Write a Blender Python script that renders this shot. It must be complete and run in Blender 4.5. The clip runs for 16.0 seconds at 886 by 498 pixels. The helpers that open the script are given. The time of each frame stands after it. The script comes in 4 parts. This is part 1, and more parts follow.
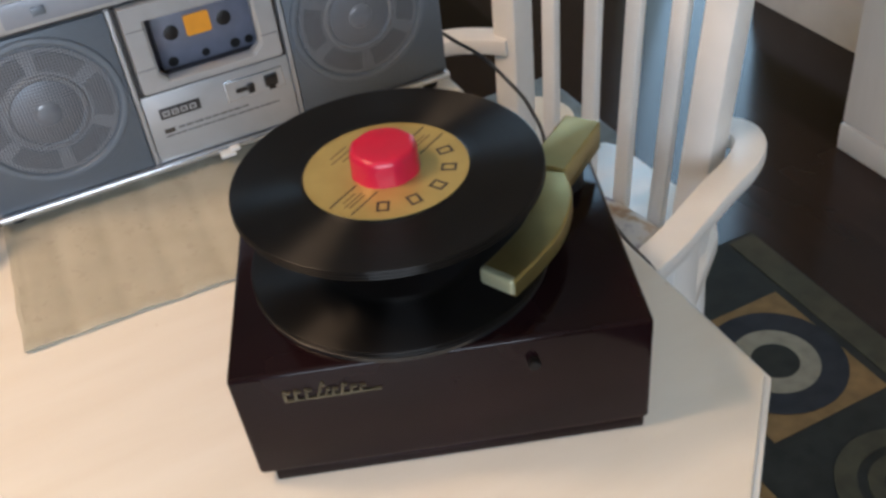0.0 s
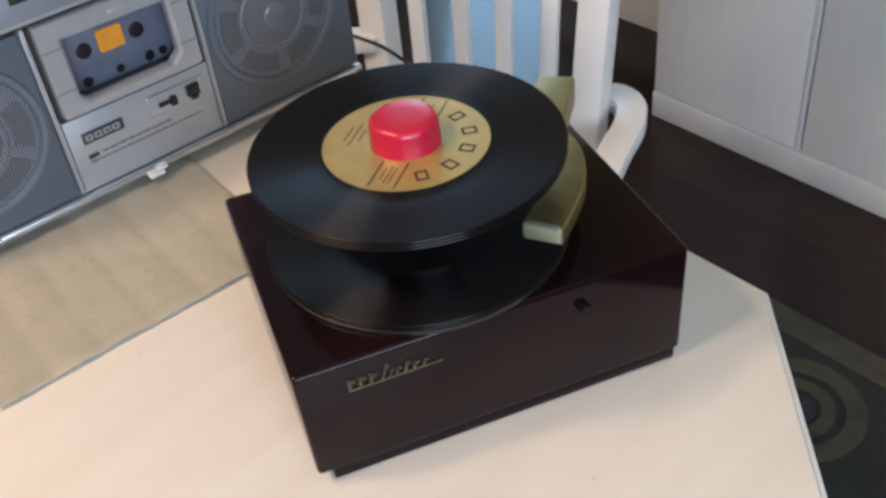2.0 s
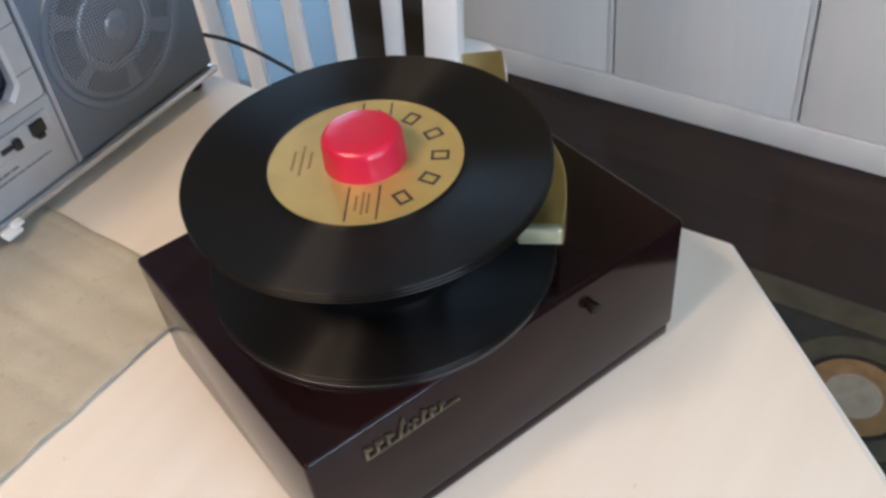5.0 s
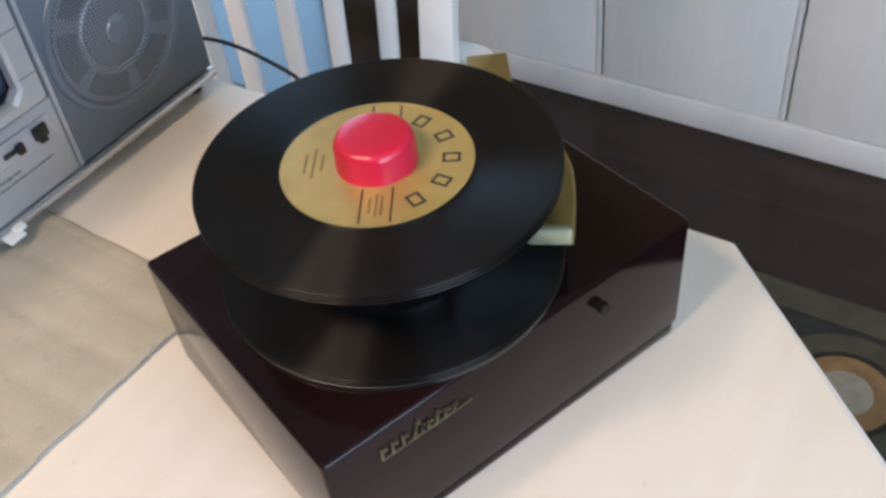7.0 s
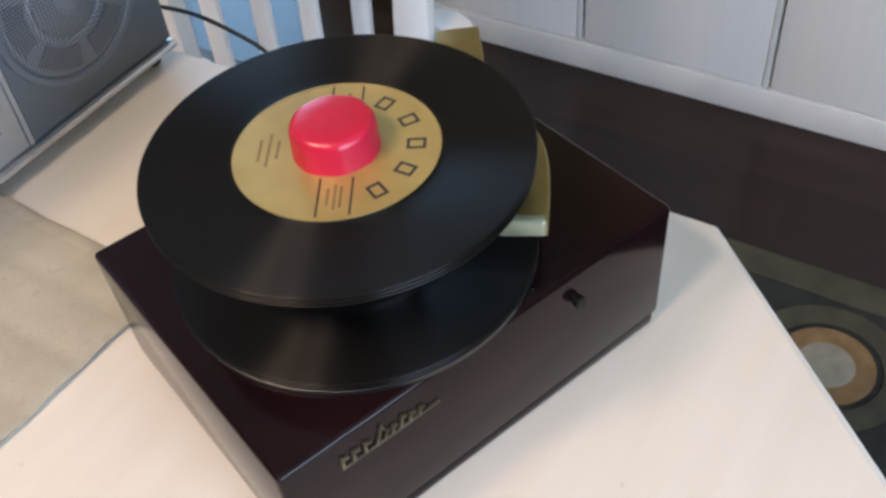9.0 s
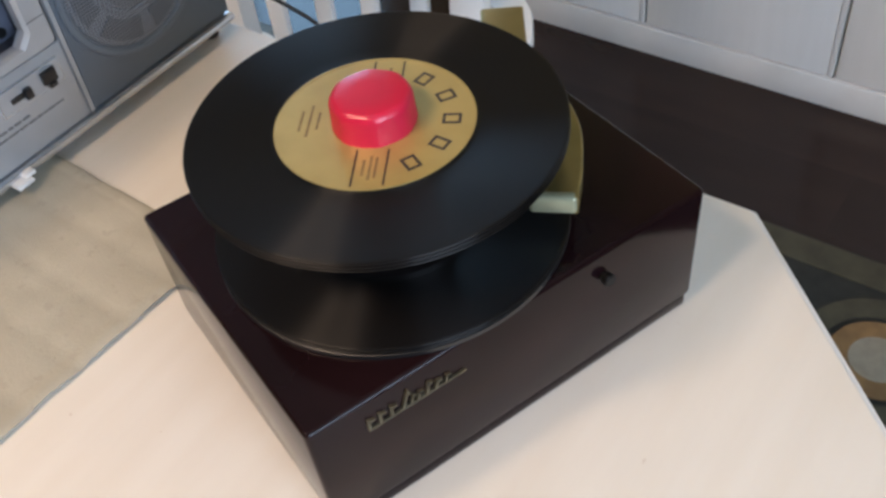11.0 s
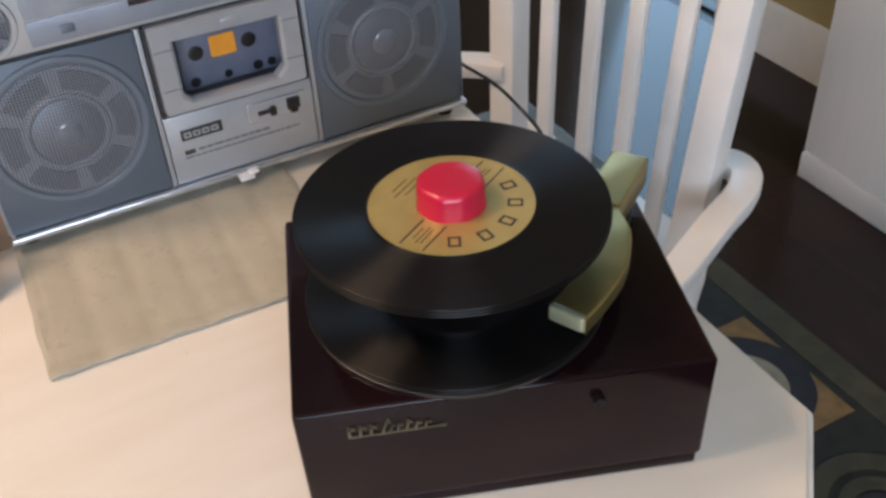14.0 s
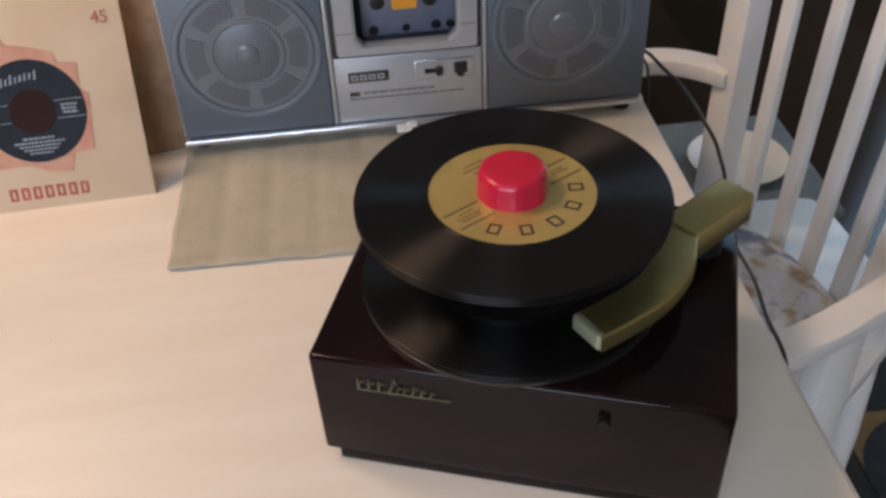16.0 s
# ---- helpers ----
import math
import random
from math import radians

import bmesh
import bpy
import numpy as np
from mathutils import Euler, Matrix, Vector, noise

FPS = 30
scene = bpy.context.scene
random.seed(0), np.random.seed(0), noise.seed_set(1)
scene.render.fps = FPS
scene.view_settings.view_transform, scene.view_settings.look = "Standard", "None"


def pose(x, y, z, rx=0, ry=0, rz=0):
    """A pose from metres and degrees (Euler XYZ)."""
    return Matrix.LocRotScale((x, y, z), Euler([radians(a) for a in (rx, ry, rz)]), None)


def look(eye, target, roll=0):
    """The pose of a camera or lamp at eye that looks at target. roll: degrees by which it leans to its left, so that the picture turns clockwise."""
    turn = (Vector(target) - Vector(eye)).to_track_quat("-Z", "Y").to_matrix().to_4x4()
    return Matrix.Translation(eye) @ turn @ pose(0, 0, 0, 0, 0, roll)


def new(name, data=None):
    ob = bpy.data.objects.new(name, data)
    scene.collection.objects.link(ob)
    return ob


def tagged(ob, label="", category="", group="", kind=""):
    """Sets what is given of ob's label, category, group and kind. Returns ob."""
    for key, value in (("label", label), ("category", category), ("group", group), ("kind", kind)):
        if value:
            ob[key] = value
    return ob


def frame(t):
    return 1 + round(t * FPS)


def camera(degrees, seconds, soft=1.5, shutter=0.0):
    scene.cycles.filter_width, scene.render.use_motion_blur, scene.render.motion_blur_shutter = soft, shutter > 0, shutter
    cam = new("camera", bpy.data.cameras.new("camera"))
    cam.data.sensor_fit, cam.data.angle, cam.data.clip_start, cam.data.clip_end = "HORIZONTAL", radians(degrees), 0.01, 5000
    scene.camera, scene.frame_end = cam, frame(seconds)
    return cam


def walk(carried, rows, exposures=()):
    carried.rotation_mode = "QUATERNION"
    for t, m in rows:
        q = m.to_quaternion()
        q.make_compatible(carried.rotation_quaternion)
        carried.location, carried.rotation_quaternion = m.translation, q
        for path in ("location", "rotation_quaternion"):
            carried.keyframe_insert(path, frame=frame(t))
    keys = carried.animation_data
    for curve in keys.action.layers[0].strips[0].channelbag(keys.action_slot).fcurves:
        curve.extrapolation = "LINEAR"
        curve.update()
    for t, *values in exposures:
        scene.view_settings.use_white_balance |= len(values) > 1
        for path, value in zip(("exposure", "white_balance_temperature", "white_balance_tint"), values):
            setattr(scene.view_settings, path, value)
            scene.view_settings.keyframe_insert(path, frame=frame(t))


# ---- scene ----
cam = camera(48.0, 16.0, soft=3.0)
PATH = [
    (0, (0.114, -0.372, 1.207), (0.148, 1.181, -0.053), -7.5),
    (0.5, (0.068, -0.349, 1.194), (0.286, 1.169, -0.09), -8.0),
    (1, (0.012, -0.342, 1.2), (0.486, 1.097, -0.105), -7.8),
    (1.5, (-0.01, -0.336, 1.2), (0.502, 1.112, -0.081), -8.2),
    (2, (-0.021, -0.357, 1.195), (0.427, 1.124, -0.072), -6.7),
    (2.5, (-0.034, -0.353, 1.197), (0.411, 1.153, -0.042), -6.9),
    (3, (-0.067, -0.312, 1.197), (0.483, 1.153, -0.049), -7.6),
    (3.5, (-0.086, -0.288, 1.185), (0.563, 1.071, -0.131), -6.7),
    (4, (-0.081, -0.262, 1.18), (0.632, 1.027, -0.173), -7.0),
    (4.5, (-0.08, -0.244, 1.186), (0.664, 1.008, -0.184), -7.2),
    (4.7, (-0.071, -0.244, 1.184), (0.691, 0.993, -0.191), -7.5),
    (7, (-0.083, -0.238, 1.188), (0.716, 0.972, -0.189), -6.9),
    (7.5, (-0.081, -0.237, 1.189), (0.714, 0.969, -0.195), -7.1),
    (8, (-0.081, -0.233, 1.19), (0.698, 0.99, -0.188), -7.4),
    (8.5, (-0.066, -0.223, 1.18), (0.725, 0.959, -0.226), -7.2),
    (8.7, (-0.06, -0.218, 1.176), (0.734, 0.936, -0.251), -6.5),
    (11, (-0.055, -0.235, 1.181), (0.621, 0.967, -0.267), -8.0),
    (11.5, (-0.035, -0.262, 1.202), (0.501, 1.059, -0.201), -9.8),
    (12, (-0.024, -0.295, 1.204), (0.38, 1.126, -0.144), -7.4),
    (12.5, (-0.005, -0.336, 1.211), (0.298, 1.152, -0.09), -4.9),
    (13, (0.014, -0.376, 1.224), (0.225, 1.177, -0.02), -2.8),
    (13.5, (0.03, -0.384, 1.232), (0.187, 1.201, 0.022), -2.8),
    (14, (0.045, -0.354, 1.22), (0.214, 1.199, -0.029), -3.4),
    (14.5, (0.043, -0.332, 1.214), (0.156, 1.158, -0.114), -4.6),
    (15, (0.072, -0.32, 1.22), (0.054, 1.153, -0.133), -3.8),
    (15.5, (0.12, -0.333, 1.223), (-0.076, 1.148, -0.106), -3.4),
    (16, (0.171, -0.352, 1.223), (-0.217, 1.143, -0.048), -2.8),
]
walk(cam, [(t, look(eye, target, roll)) for t, eye, target, roll in PATH],
     exposures=[(0.0, -0.24, 6600, 18), (1.0, -0.06, 6100, 18), (2.0, -0.17, 6150, 18), (2.5, -0.21, 6150, 18), (3.0, -0.17, 6000, 18), (3.5, -0.16, 6050, 18), (4.5, -0.06, 6000, 17), (8.7, 0.04, 5800, 17), (11.0, -0.08, 5950, 17), (12.5, -0.14, 6350, 19), (13.5, -0.28, 6150, 20), (14.5, -0.26, 6600, 21), (16.0, -0.59, 6550, 23)])

# ---- world and lights ----
ROOM = pose(0, 0, 0, 0, 0, 20)          # room axes: x out towards the cabinet wall, y along it
world = bpy.data.worlds.new("world")
scene.world = world
world.use_nodes = True
wn = world.node_tree.nodes
sky = wn.new("ShaderNodeTexSky")
sky.sky_type, sky.sun_disc, sky.sun_elevation, sky.sun_rotation = "NISHITA", False, radians(35), radians(200)
wn["Background"].inputs["Strength"].default_value = 0.12
world.node_tree.links.new(sky.outputs["Color"], wn["Background"].inputs["Color"])


def lamp(name, m, sx, sy, watts, colour):
    d = bpy.data.lights.new(name, "AREA")
    d.shape, d.size, d.size_y, d.energy, d.color = "RECTANGLE", sx, sy, watts, colour
    ob = new(name, d)
    ob.matrix_world = m
    return ob


LAMP_AT = (-0.95, 0.05, 2.25)
lamp("door_daylight", ROOM @ look((1.66, 1.78, 1.05), (0.2, 1.5, 0.6)), 0.55, 1.9, 15, (0.38, 0.70, 1.0))
# cool fill from the unseen south side, added to lift cabinet, table and fronts
lamp("added_side_fill", ROOM @ look((-0.9, -2.28, 1.5), (0.5, 0.3, 0.6)), 1.5, 1.2, 62, (0.70, 0.87, 1.0))
for dy in (-0.22, 0.22):
    lamp("bulb_glow", look((LAMP_AT[0], LAMP_AT[1] + dy, LAMP_AT[2]), (-0.1, 0.1, 0.75)), 0.22, 0.22, 14.6, (1.0, 0.72, 0.45))


# ---- materials ----
def mat(name, colour, rough=0.5, metal=0.0, vary=0.0, scale=20.0, bump=0.0, bscale=200.0, spec=0.5, coat=0.0, colour2=None, rvary=0.0, stretch=(1, 1, 1)):
    m = bpy.data.materials.new(name)
    m.use_nodes = True
    nt = m.node_tree
    b = nt.nodes["Principled BSDF"]
    b.inputs["Base Color"].default_value = (*colour, 1)
    b.inputs["Roughness"].default_value = rough
    b.inputs["Metallic"].default_value = metal
    b.inputs["Specular IOR Level"].default_value = spec
    b.inputs["Coat Weight"].default_value = coat
    tc = nt.nodes.new("ShaderNodeTexCoord")
    mp = nt.nodes.new("ShaderNodeMapping")
    mp.inputs["Scale"].default_value = stretch
    nt.links.new(tc.outputs["Object"], mp.inputs["Vector"])
    if vary or colour2:
        c2 = colour2 or tuple(max(0, c * (1 - vary)) for c in colour)
        n1 = nt.nodes.new("ShaderNodeTexNoise")
        n1.inputs["Scale"].default_value, n1.inputs["Detail"].default_value = scale, 6
        r = nt.nodes.new("ShaderNodeValToRGB")
        r.color_ramp.elements[0].position, r.color_ramp.elements[1].position = 0.33, 0.68
        r.color_ramp.elements[0].color, r.color_ramp.elements[1].color = (*c2, 1), (*colour, 1)
        nt.links.new(mp.outputs[0], n1.inputs["Vector"])
        nt.links.new(n1.outputs["Fac"], r.inputs["Fac"])
        nt.links.new(r.outputs["Color"], b.inputs["Base Color"])
    if rvary:
        n3 = nt.nodes.new("ShaderNodeTexNoise")
        n3.inputs["Scale"].default_value, n3.inputs["Detail"].default_value = scale * 0.6, 5
        mr = nt.nodes.new("ShaderNodeMapRange")
        mr.inputs["To Min"].default_value, mr.inputs["To Max"].default_value = rough - rvary, rough + rvary
        nt.links.new(mp.outputs[0], n3.inputs["Vector"])
        nt.links.new(n3.outputs["Fac"], mr.inputs["Value"])
        nt.links.new(mr.outputs[0], b.inputs["Roughness"])
    if bump:
        n2 = nt.nodes.new("ShaderNodeTexNoise")
        n2.inputs["Scale"].default_value, n2.inputs["Detail"].default_value = bscale, 4
        bp = nt.nodes.new("ShaderNodeBump")
        bp.inputs["Strength"].default_value, bp.inputs["Distance"].default_value = bump, 0.002
        nt.links.new(mp.outputs[0], n2.inputs["Vector"])
        nt.links.new(n2.outputs["Fac"], bp.inputs["Height"])
        nt.links.new(bp.outputs[0], b.inputs["Normal"])
    return m


def glow(name, colour, strength):
    m = bpy.data.materials.new(name)
    m.use_nodes = True
    b = m.node_tree.nodes["Principled BSDF"]
    b.inputs["Base Color"].default_value = (*colour, 1)
    b.inputs["Emission Color"].default_value = (*colour, 1)
    b.inputs["Emission Strength"].default_value = strength
    return m


M_TABLE = mat("whitewashed_wood", (0.80, 0.75, 0.672), 0.42, vary=0.0, colour2=(0.76, 0.70, 0.612), scale=7, bump=0.05, bscale=60, stretch=(1, 6, 1), rvary=0.06)


def specks(m, colour, scale, cut):
    """Small dark nicks and marks over a surface's colour."""
    nt = m.node_tree
    b = nt.nodes["Principled BSDF"]
    old = b.inputs["Base Color"].links[0].from_socket
    tc = nt.nodes.new("ShaderNodeTexCoord")
    nz = nt.nodes.new("ShaderNodeTexNoise")
    nz.inputs["Scale"].default_value, nz.inputs["Detail"].default_value = scale, 2
    mr = nt.nodes.new("ShaderNodeMapRange")
    mr.inputs["From Min"].default_value, mr.inputs["From Max"].default_value = cut, cut + 0.05
    mx = nt.nodes.new("ShaderNodeMix")
    mx.data_type = "RGBA"
    mx.inputs["B"].default_value = (*colour, 1)
    nt.links.new(tc.outputs["Object"], nz.inputs["Vector"])
    nt.links.new(nz.outputs["Fac"], mr.inputs["Value"])
    nt.links.new(mr.outputs[0], mx.inputs["Factor"])
    nt.links.new(old, mx.inputs["A"])
    nt.links.new(mx.outputs["Result"], b.inputs["Base Color"])


specks(M_TABLE, (0.62, 0.53, 0.44), 110, 0.765)
M_EDGE = mat("painted_table_edge", (0.78, 0.77, 0.75), 0.45, vary=0.08, scale=25)
M_BAKE = mat("brown_bakelite", (0.0135, 0.0055, 0.0066), 0.12, spec=0.19, vary=0.45, scale=14, bump=0.02, bscale=300, rvary=0.05)
M_GOLD = mat("brushed_gold_metal", (0.36, 0.29, 0.115), 0.34, 0.88, vary=0.12, scale=60)
M_HEAD = mat("pale_gold_edge", (0.40, 0.42, 0.29), 0.36, 0.5, vary=0.15, scale=90)
M_BRASS = mat("worn_brass_letters", (0.16, 0.14, 0.09), 0.5, 0.6, vary=0.4, scale=90)
M_RED = mat("red_plastic", (0.56, 0.014, 0.050), 0.28, vary=0.12, scale=40, bump=0.02, bscale=120)
M_BLACK = mat("black_plastic", (0.012, 0.012, 0.013), 0.35, vary=0.3, scale=60)
M_CORD = mat("black_rubber_cord", (0.035, 0.035, 0.037), 0.5, vary=0.2, scale=80)
M_WHITE = mat("white_chair_paint", (0.80, 0.79, 0.77), 0.38, vary=0.07, scale=18, bump=0.04, bscale=90, rvary=0.08)
M_CAB = mat("white_cabinet_board", (0.84, 0.84, 0.83), 0.65, colour2=(0.815, 0.815, 0.805), scale=9, bump=0.02, bscale=90, stretch=(8, 8, 0.6))
M_TRIM = mat("white_trim_paint", (0.78, 0.78, 0.77), 0.4, vary=0.08, scale=12)
M_WALL = mat("ochre_wall_paint", (0.42, 0.36, 0.18), 0.8, vary=0.06, scale=6, bump=0.1, bscale=250)
M_CEIL = mat("white_ceiling_paint", (0.80, 0.79, 0.77), 0.9, vary=0.04, scale=4, bump=0.1, bscale=200)
M_FLOOR = mat("dark_stained_floor_board", (0.022, 0.0125, 0.0095), 0.17, vary=0.0, spec=0.28, colour2=(0.018, 0.010, 0.0078), scale=4, bump=0.006, bscale=40, stretch=(5, 1, 1), rvary=0.03)
M_SILVER = mat("silver_plastic", (0.415, 0.43, 0.45), 0.36, 0.35, vary=0.08, scale=60, bump=0.02, bscale=700)
M_CHROME = mat("bright_metal_trim", (0.64, 0.68, 0.73), 0.22, 0.8, vary=0.1, scale=70)
M_DARKGAP = mat("dark_seam", (0.03, 0.03, 0.032), 0.5)
M_SLEEVE = mat("kraft_paper", (0.67, 0.515, 0.365), 0.8, colour2=(0.60, 0.44, 0.295), scale=18, bump=0.06, bscale=260)
M_SLEEVE_DK = mat("aged_paper_edge", (0.44, 0.28, 0.17), 0.85, vary=0.35, scale=60)
M_PAPER = mat("pale_aged_paper", (0.62, 0.52, 0.40), 0.85, vary=0.2, scale=40)
M_PINK = mat("faded_pink_ink", (0.55, 0.22, 0.16), 0.8, colour2=(0.60, 0.36, 0.24), scale=45)
M_INKRED = mat("red_ink", (0.52, 0.14, 0.095), 0.8, vary=0.35, scale=160)
M_LABELBLK = mat("blue_black_label", (0.022, 0.030, 0.042), 0.75, vary=0.3, scale=60, spec=0.2)
M_LABELDK = mat("dull_black_label", (0.010, 0.008, 0.008), 0.8, vary=0.3, scale=60, spec=0.12)
M_PRINTSILV = mat("silver_print", (0.24, 0.27, 0.30), 0.55, 0.2, vary=0.2, scale=200)
M_HOLE = mat("dark_vinyl_hole", (0.030, 0.010, 0.008), 0.75, vary=0.2, spec=0.2)
M_YELLOW = mat("yellow_ink", (0.68, 0.48, 0.08), 0.7, vary=0.2, scale=50)
M_BLUEINK = mat("navy_ink", (0.03, 0.04, 0.12), 0.7, vary=0.2, scale=50)
M_GOLDLAB = mat("gold_paper_label", (0.54, 0.415, 0.15), 0.36, 0.45, colour2=(0.47, 0.355, 0.125), scale=60, bump=0.02, bscale=400)
M_PRINT = mat("black_print", (0.05, 0.04, 0.03), 0.6, vary=0.2, scale=200)
M_PRINTFADE = mat("fine_print", (0.26, 0.18, 0.07), 0.6, vary=0.3, scale=300)
M_ORANGE = mat("orange_label", (0.85, 0.33, 0.02), 0.6, vary=0.12, scale=90)
M_GREYPRINT = mat("grey_print", (0.17, 0.17, 0.17), 0.6, vary=0.2, scale=300)
M_CASS = mat("grey_blue_cassette", (0.145, 0.16, 0.215), 0.35, vary=0.2, scale=60)
M_CASS_WELL = mat("dark_grey_plastic", (0.085, 0.088, 0.110), 0.45, vary=0.25, scale=50)
M_LED = glow("red_led", (1.0, 0.08, 0.12), 1.8)
M_STOOL = mat("grey_blue_fabric", (0.16, 0.21, 0.24), 0.9, vary=0.3, scale=30, bump=0.3, bscale=350)
M_CHINA = mat("white_china", (0.75, 0.76, 0.72), 0.25, vary=0.1, scale=22)
M_RUG = mat("dark_olive_rug_pile", (0.026, 0.026, 0.020), 0.95, vary=0.4, scale=30, bump=0.5, bscale=420)
M_RUGTAN = mat("tan_rug_pile", (0.25, 0.145, 0.055), 0.95, vary=0.3, scale=35, bump=0.5, bscale=420)
M_RUGCREAM = mat("cream_rug_pile", (0.30, 0.26, 0.19), 0.95, vary=0.25, scale=40, bump=0.5, bscale=420)
M_RUGOLIVE = mat("olive_rug_border", (0.065, 0.058, 0.034), 0.95, vary=0.35, scale=30, bump=0.5, bscale=420)
M_RUGBLUE = mat("charcoal_rug_pile", (0.027, 0.028, 0.033), 0.95, vary=0.4, scale=30, bump=0.5, bscale=420)


def tinted_by_piece(m, low, high):
    """Each piece takes its own shade."""
    nt = m.node_tree
    b = nt.nodes["Principled BSDF"]
    old = b.inputs["Base Color"].links[0].from_socket
    oi = nt.nodes.new("ShaderNodeObjectInfo")
    mr = nt.nodes.new("ShaderNodeMapRange")
    mr.inputs["To Min"].default_value, mr.inputs["To Max"].default_value = low, high
    vm = nt.nodes.new("ShaderNodeVectorMath")
    vm.operation = "SCALE"
    nt.links.new(oi.outputs["Random"], mr.inputs["Value"])
    nt.links.new(old, vm.inputs[0])
    nt.links.new(mr.outputs[0], vm.inputs["Scale"])
    nt.links.new(vm.outputs[0], b.inputs["Base Color"])


tinted_by_piece(M_FLOOR, 0.55, 1.35)


def vinyl():
    """Black vinyl with fine concentric grooves, brushed round the disc."""
    m = mat("black_vinyl", (0.0058, 0.0052, 0.0052), 0.26)
    nt = m.node_tree
    b = nt.nodes["Principled BSDF"]
    tc = nt.nodes.new("ShaderNodeTexCoord")
    ln = nt.nodes.new("ShaderNodeVectorMath")
    ln.operation = "LENGTH"
    nt.links.new(tc.outputs["Object"], ln.inputs[0])
    wv = nt.nodes.new("ShaderNodeTexNoise")
    wv.noise_dimensions = "1D"
    wv.inputs["Scale"].default_value, wv.inputs["Detail"].default_value = 160.0, 1
    nt.links.new(ln.outputs["Value"], wv.inputs["W"])
    bp = nt.nodes.new("ShaderNodeBump")
    bp.inputs["Strength"].default_value, bp.inputs["Distance"].default_value = 0.02, 0.0002
    nt.links.new(wv.outputs["Fac"], bp.inputs["Height"])
    nt.links.new(bp.outputs[0], b.inputs["Normal"])
    mr = nt.nodes.new("ShaderNodeMapRange")
    mr.inputs["To Min"].default_value, mr.inputs["To Max"].default_value = 0.35, 0.41
    nt.links.new(wv.outputs["Fac"], mr.inputs["Value"])
    nt.links.new(mr.outputs[0], b.inputs["Roughness"])
    tg = nt.nodes.new("ShaderNodeTangent")
    tg.direction_type, tg.axis = "RADIAL", "Z"
    nt.links.new(tg.outputs[0], b.inputs["Tangent"])
    b.inputs["Anisotropic"].default_value = 1.0
    b.inputs["Coat Weight"].default_value, b.inputs["Coat Roughness"].default_value = 0.10, 0.16
    b.inputs["Anisotropic Rotation"].default_value = 0.25
    b.inputs["Specular IOR Level"].default_value = 0.22
    return m


M_VINYL = vinyl()


def grille(name, base, hole, size, flat=True):
    """Perforated sheet metal: a fine field of round holes."""
    m = mat(name, base, 0.45, 0.3)
    nt = m.node_tree
    b = nt.nodes["Principled BSDF"]
    tc = nt.nodes.new("ShaderNodeTexCoord")
    vo = nt.nodes.new("ShaderNodeTexVoronoi")
    vo.voronoi_dimensions = "2D" if flat else "3D"
    vo.inputs["Scale"].default_value, vo.inputs["Randomness"].default_value = size, 0.0
    nt.links.new(tc.outputs["Object"], vo.inputs["Vector"])
    r = nt.nodes.new("ShaderNodeValToRGB")
    r.color_ramp.elements[0].position, r.color_ramp.elements[1].position = 0.30, 0.42
    r.color_ramp.elements[0].color, r.color_ramp.elements[1].color = (*hole, 1), (*base, 1)
    nt.links.new(vo.outputs["Distance"], r.inputs["Fac"])
    nt.links.new(r.outputs["Color"], b.inputs["Base Color"])
    return m


# grey mesh; the blue of the daylight on the radio is mixed into these colours
M_GRILLE = grille("grey_speaker_grille", (0.150, 0.182, 0.222), (0.088, 0.106, 0.130), 620, False)
M_GRILLE_DK = grille("dark_speaker_mesh", (0.165, 0.186, 0.216), (0.036, 0.040, 0.050), 430)
M_GRILLE_LT = grille("light_speaker_mesh", (0.235, 0.260, 0.298), (0.070, 0.078, 0.094), 430)
M_DOME = grille("dome_mesh", (0.195, 0.215, 0.25), (0.06, 0.067, 0.08), 430)
M_CAP = mat("glint_cap_gloss", (0.150, 0.168, 0.198), 0.06, vary=0.2, scale=90)
M_STRIP = mat("grey_blue_strip", (0.25, 0.28, 0.33), 0.4, 0.25, vary=0.15, scale=50)
# dark smoked panel; the pale blue daylight it mirrors is put into its colour
M_SMOKE_LIT = mat("daylight_tinted_tuner", (0.31, 0.35, 0.41), 0.3, 0.35, vary=0.25, scale=50, bump=0.03, bscale=500)


def cushion_mat():
    m = mat("floral_cotton", (0.70, 0.68, 0.66), 0.9, bump=0.2, bscale=500)
    nt = m.node_tree
    b = nt.nodes["Principled BSDF"]
    tc = nt.nodes.new("ShaderNodeTexCoord")
    vo = nt.nodes.new("ShaderNodeTexNoise")
    vo.inputs["Scale"].default_value, vo.inputs["Detail"].default_value = 26, 3
    r = nt.nodes.new("ShaderNodeValToRGB")
    cr = r.color_ramp
    cr.elements[0].position, cr.elements[0].color = 0.35, (0.20, 0.20, 0.25, 1)
    cr.elements[1].position, cr.elements[1].color = 0.68, (0.40, 0.24, 0.16, 1)
    for pos, c in ((0.43, (0.42, 0.40, 0.44, 1)), (0.49, (0.66, 0.64, 0.63, 1)), (0.56, (0.68, 0.65, 0.61, 1)), (0.62, (0.52, 0.40, 0.29, 1))):
        el = cr.elements.new(pos)
        el.color = c
    nt.links.new(tc.outputs["Object"], vo.inputs["Vector"])
    nt.links.new(vo.outputs["Fac"], r.inputs["Fac"])
    nt.links.new(r.outputs["Color"], b.inputs["Base Color"])
    return m


M_CUSHION = cushion_mat()


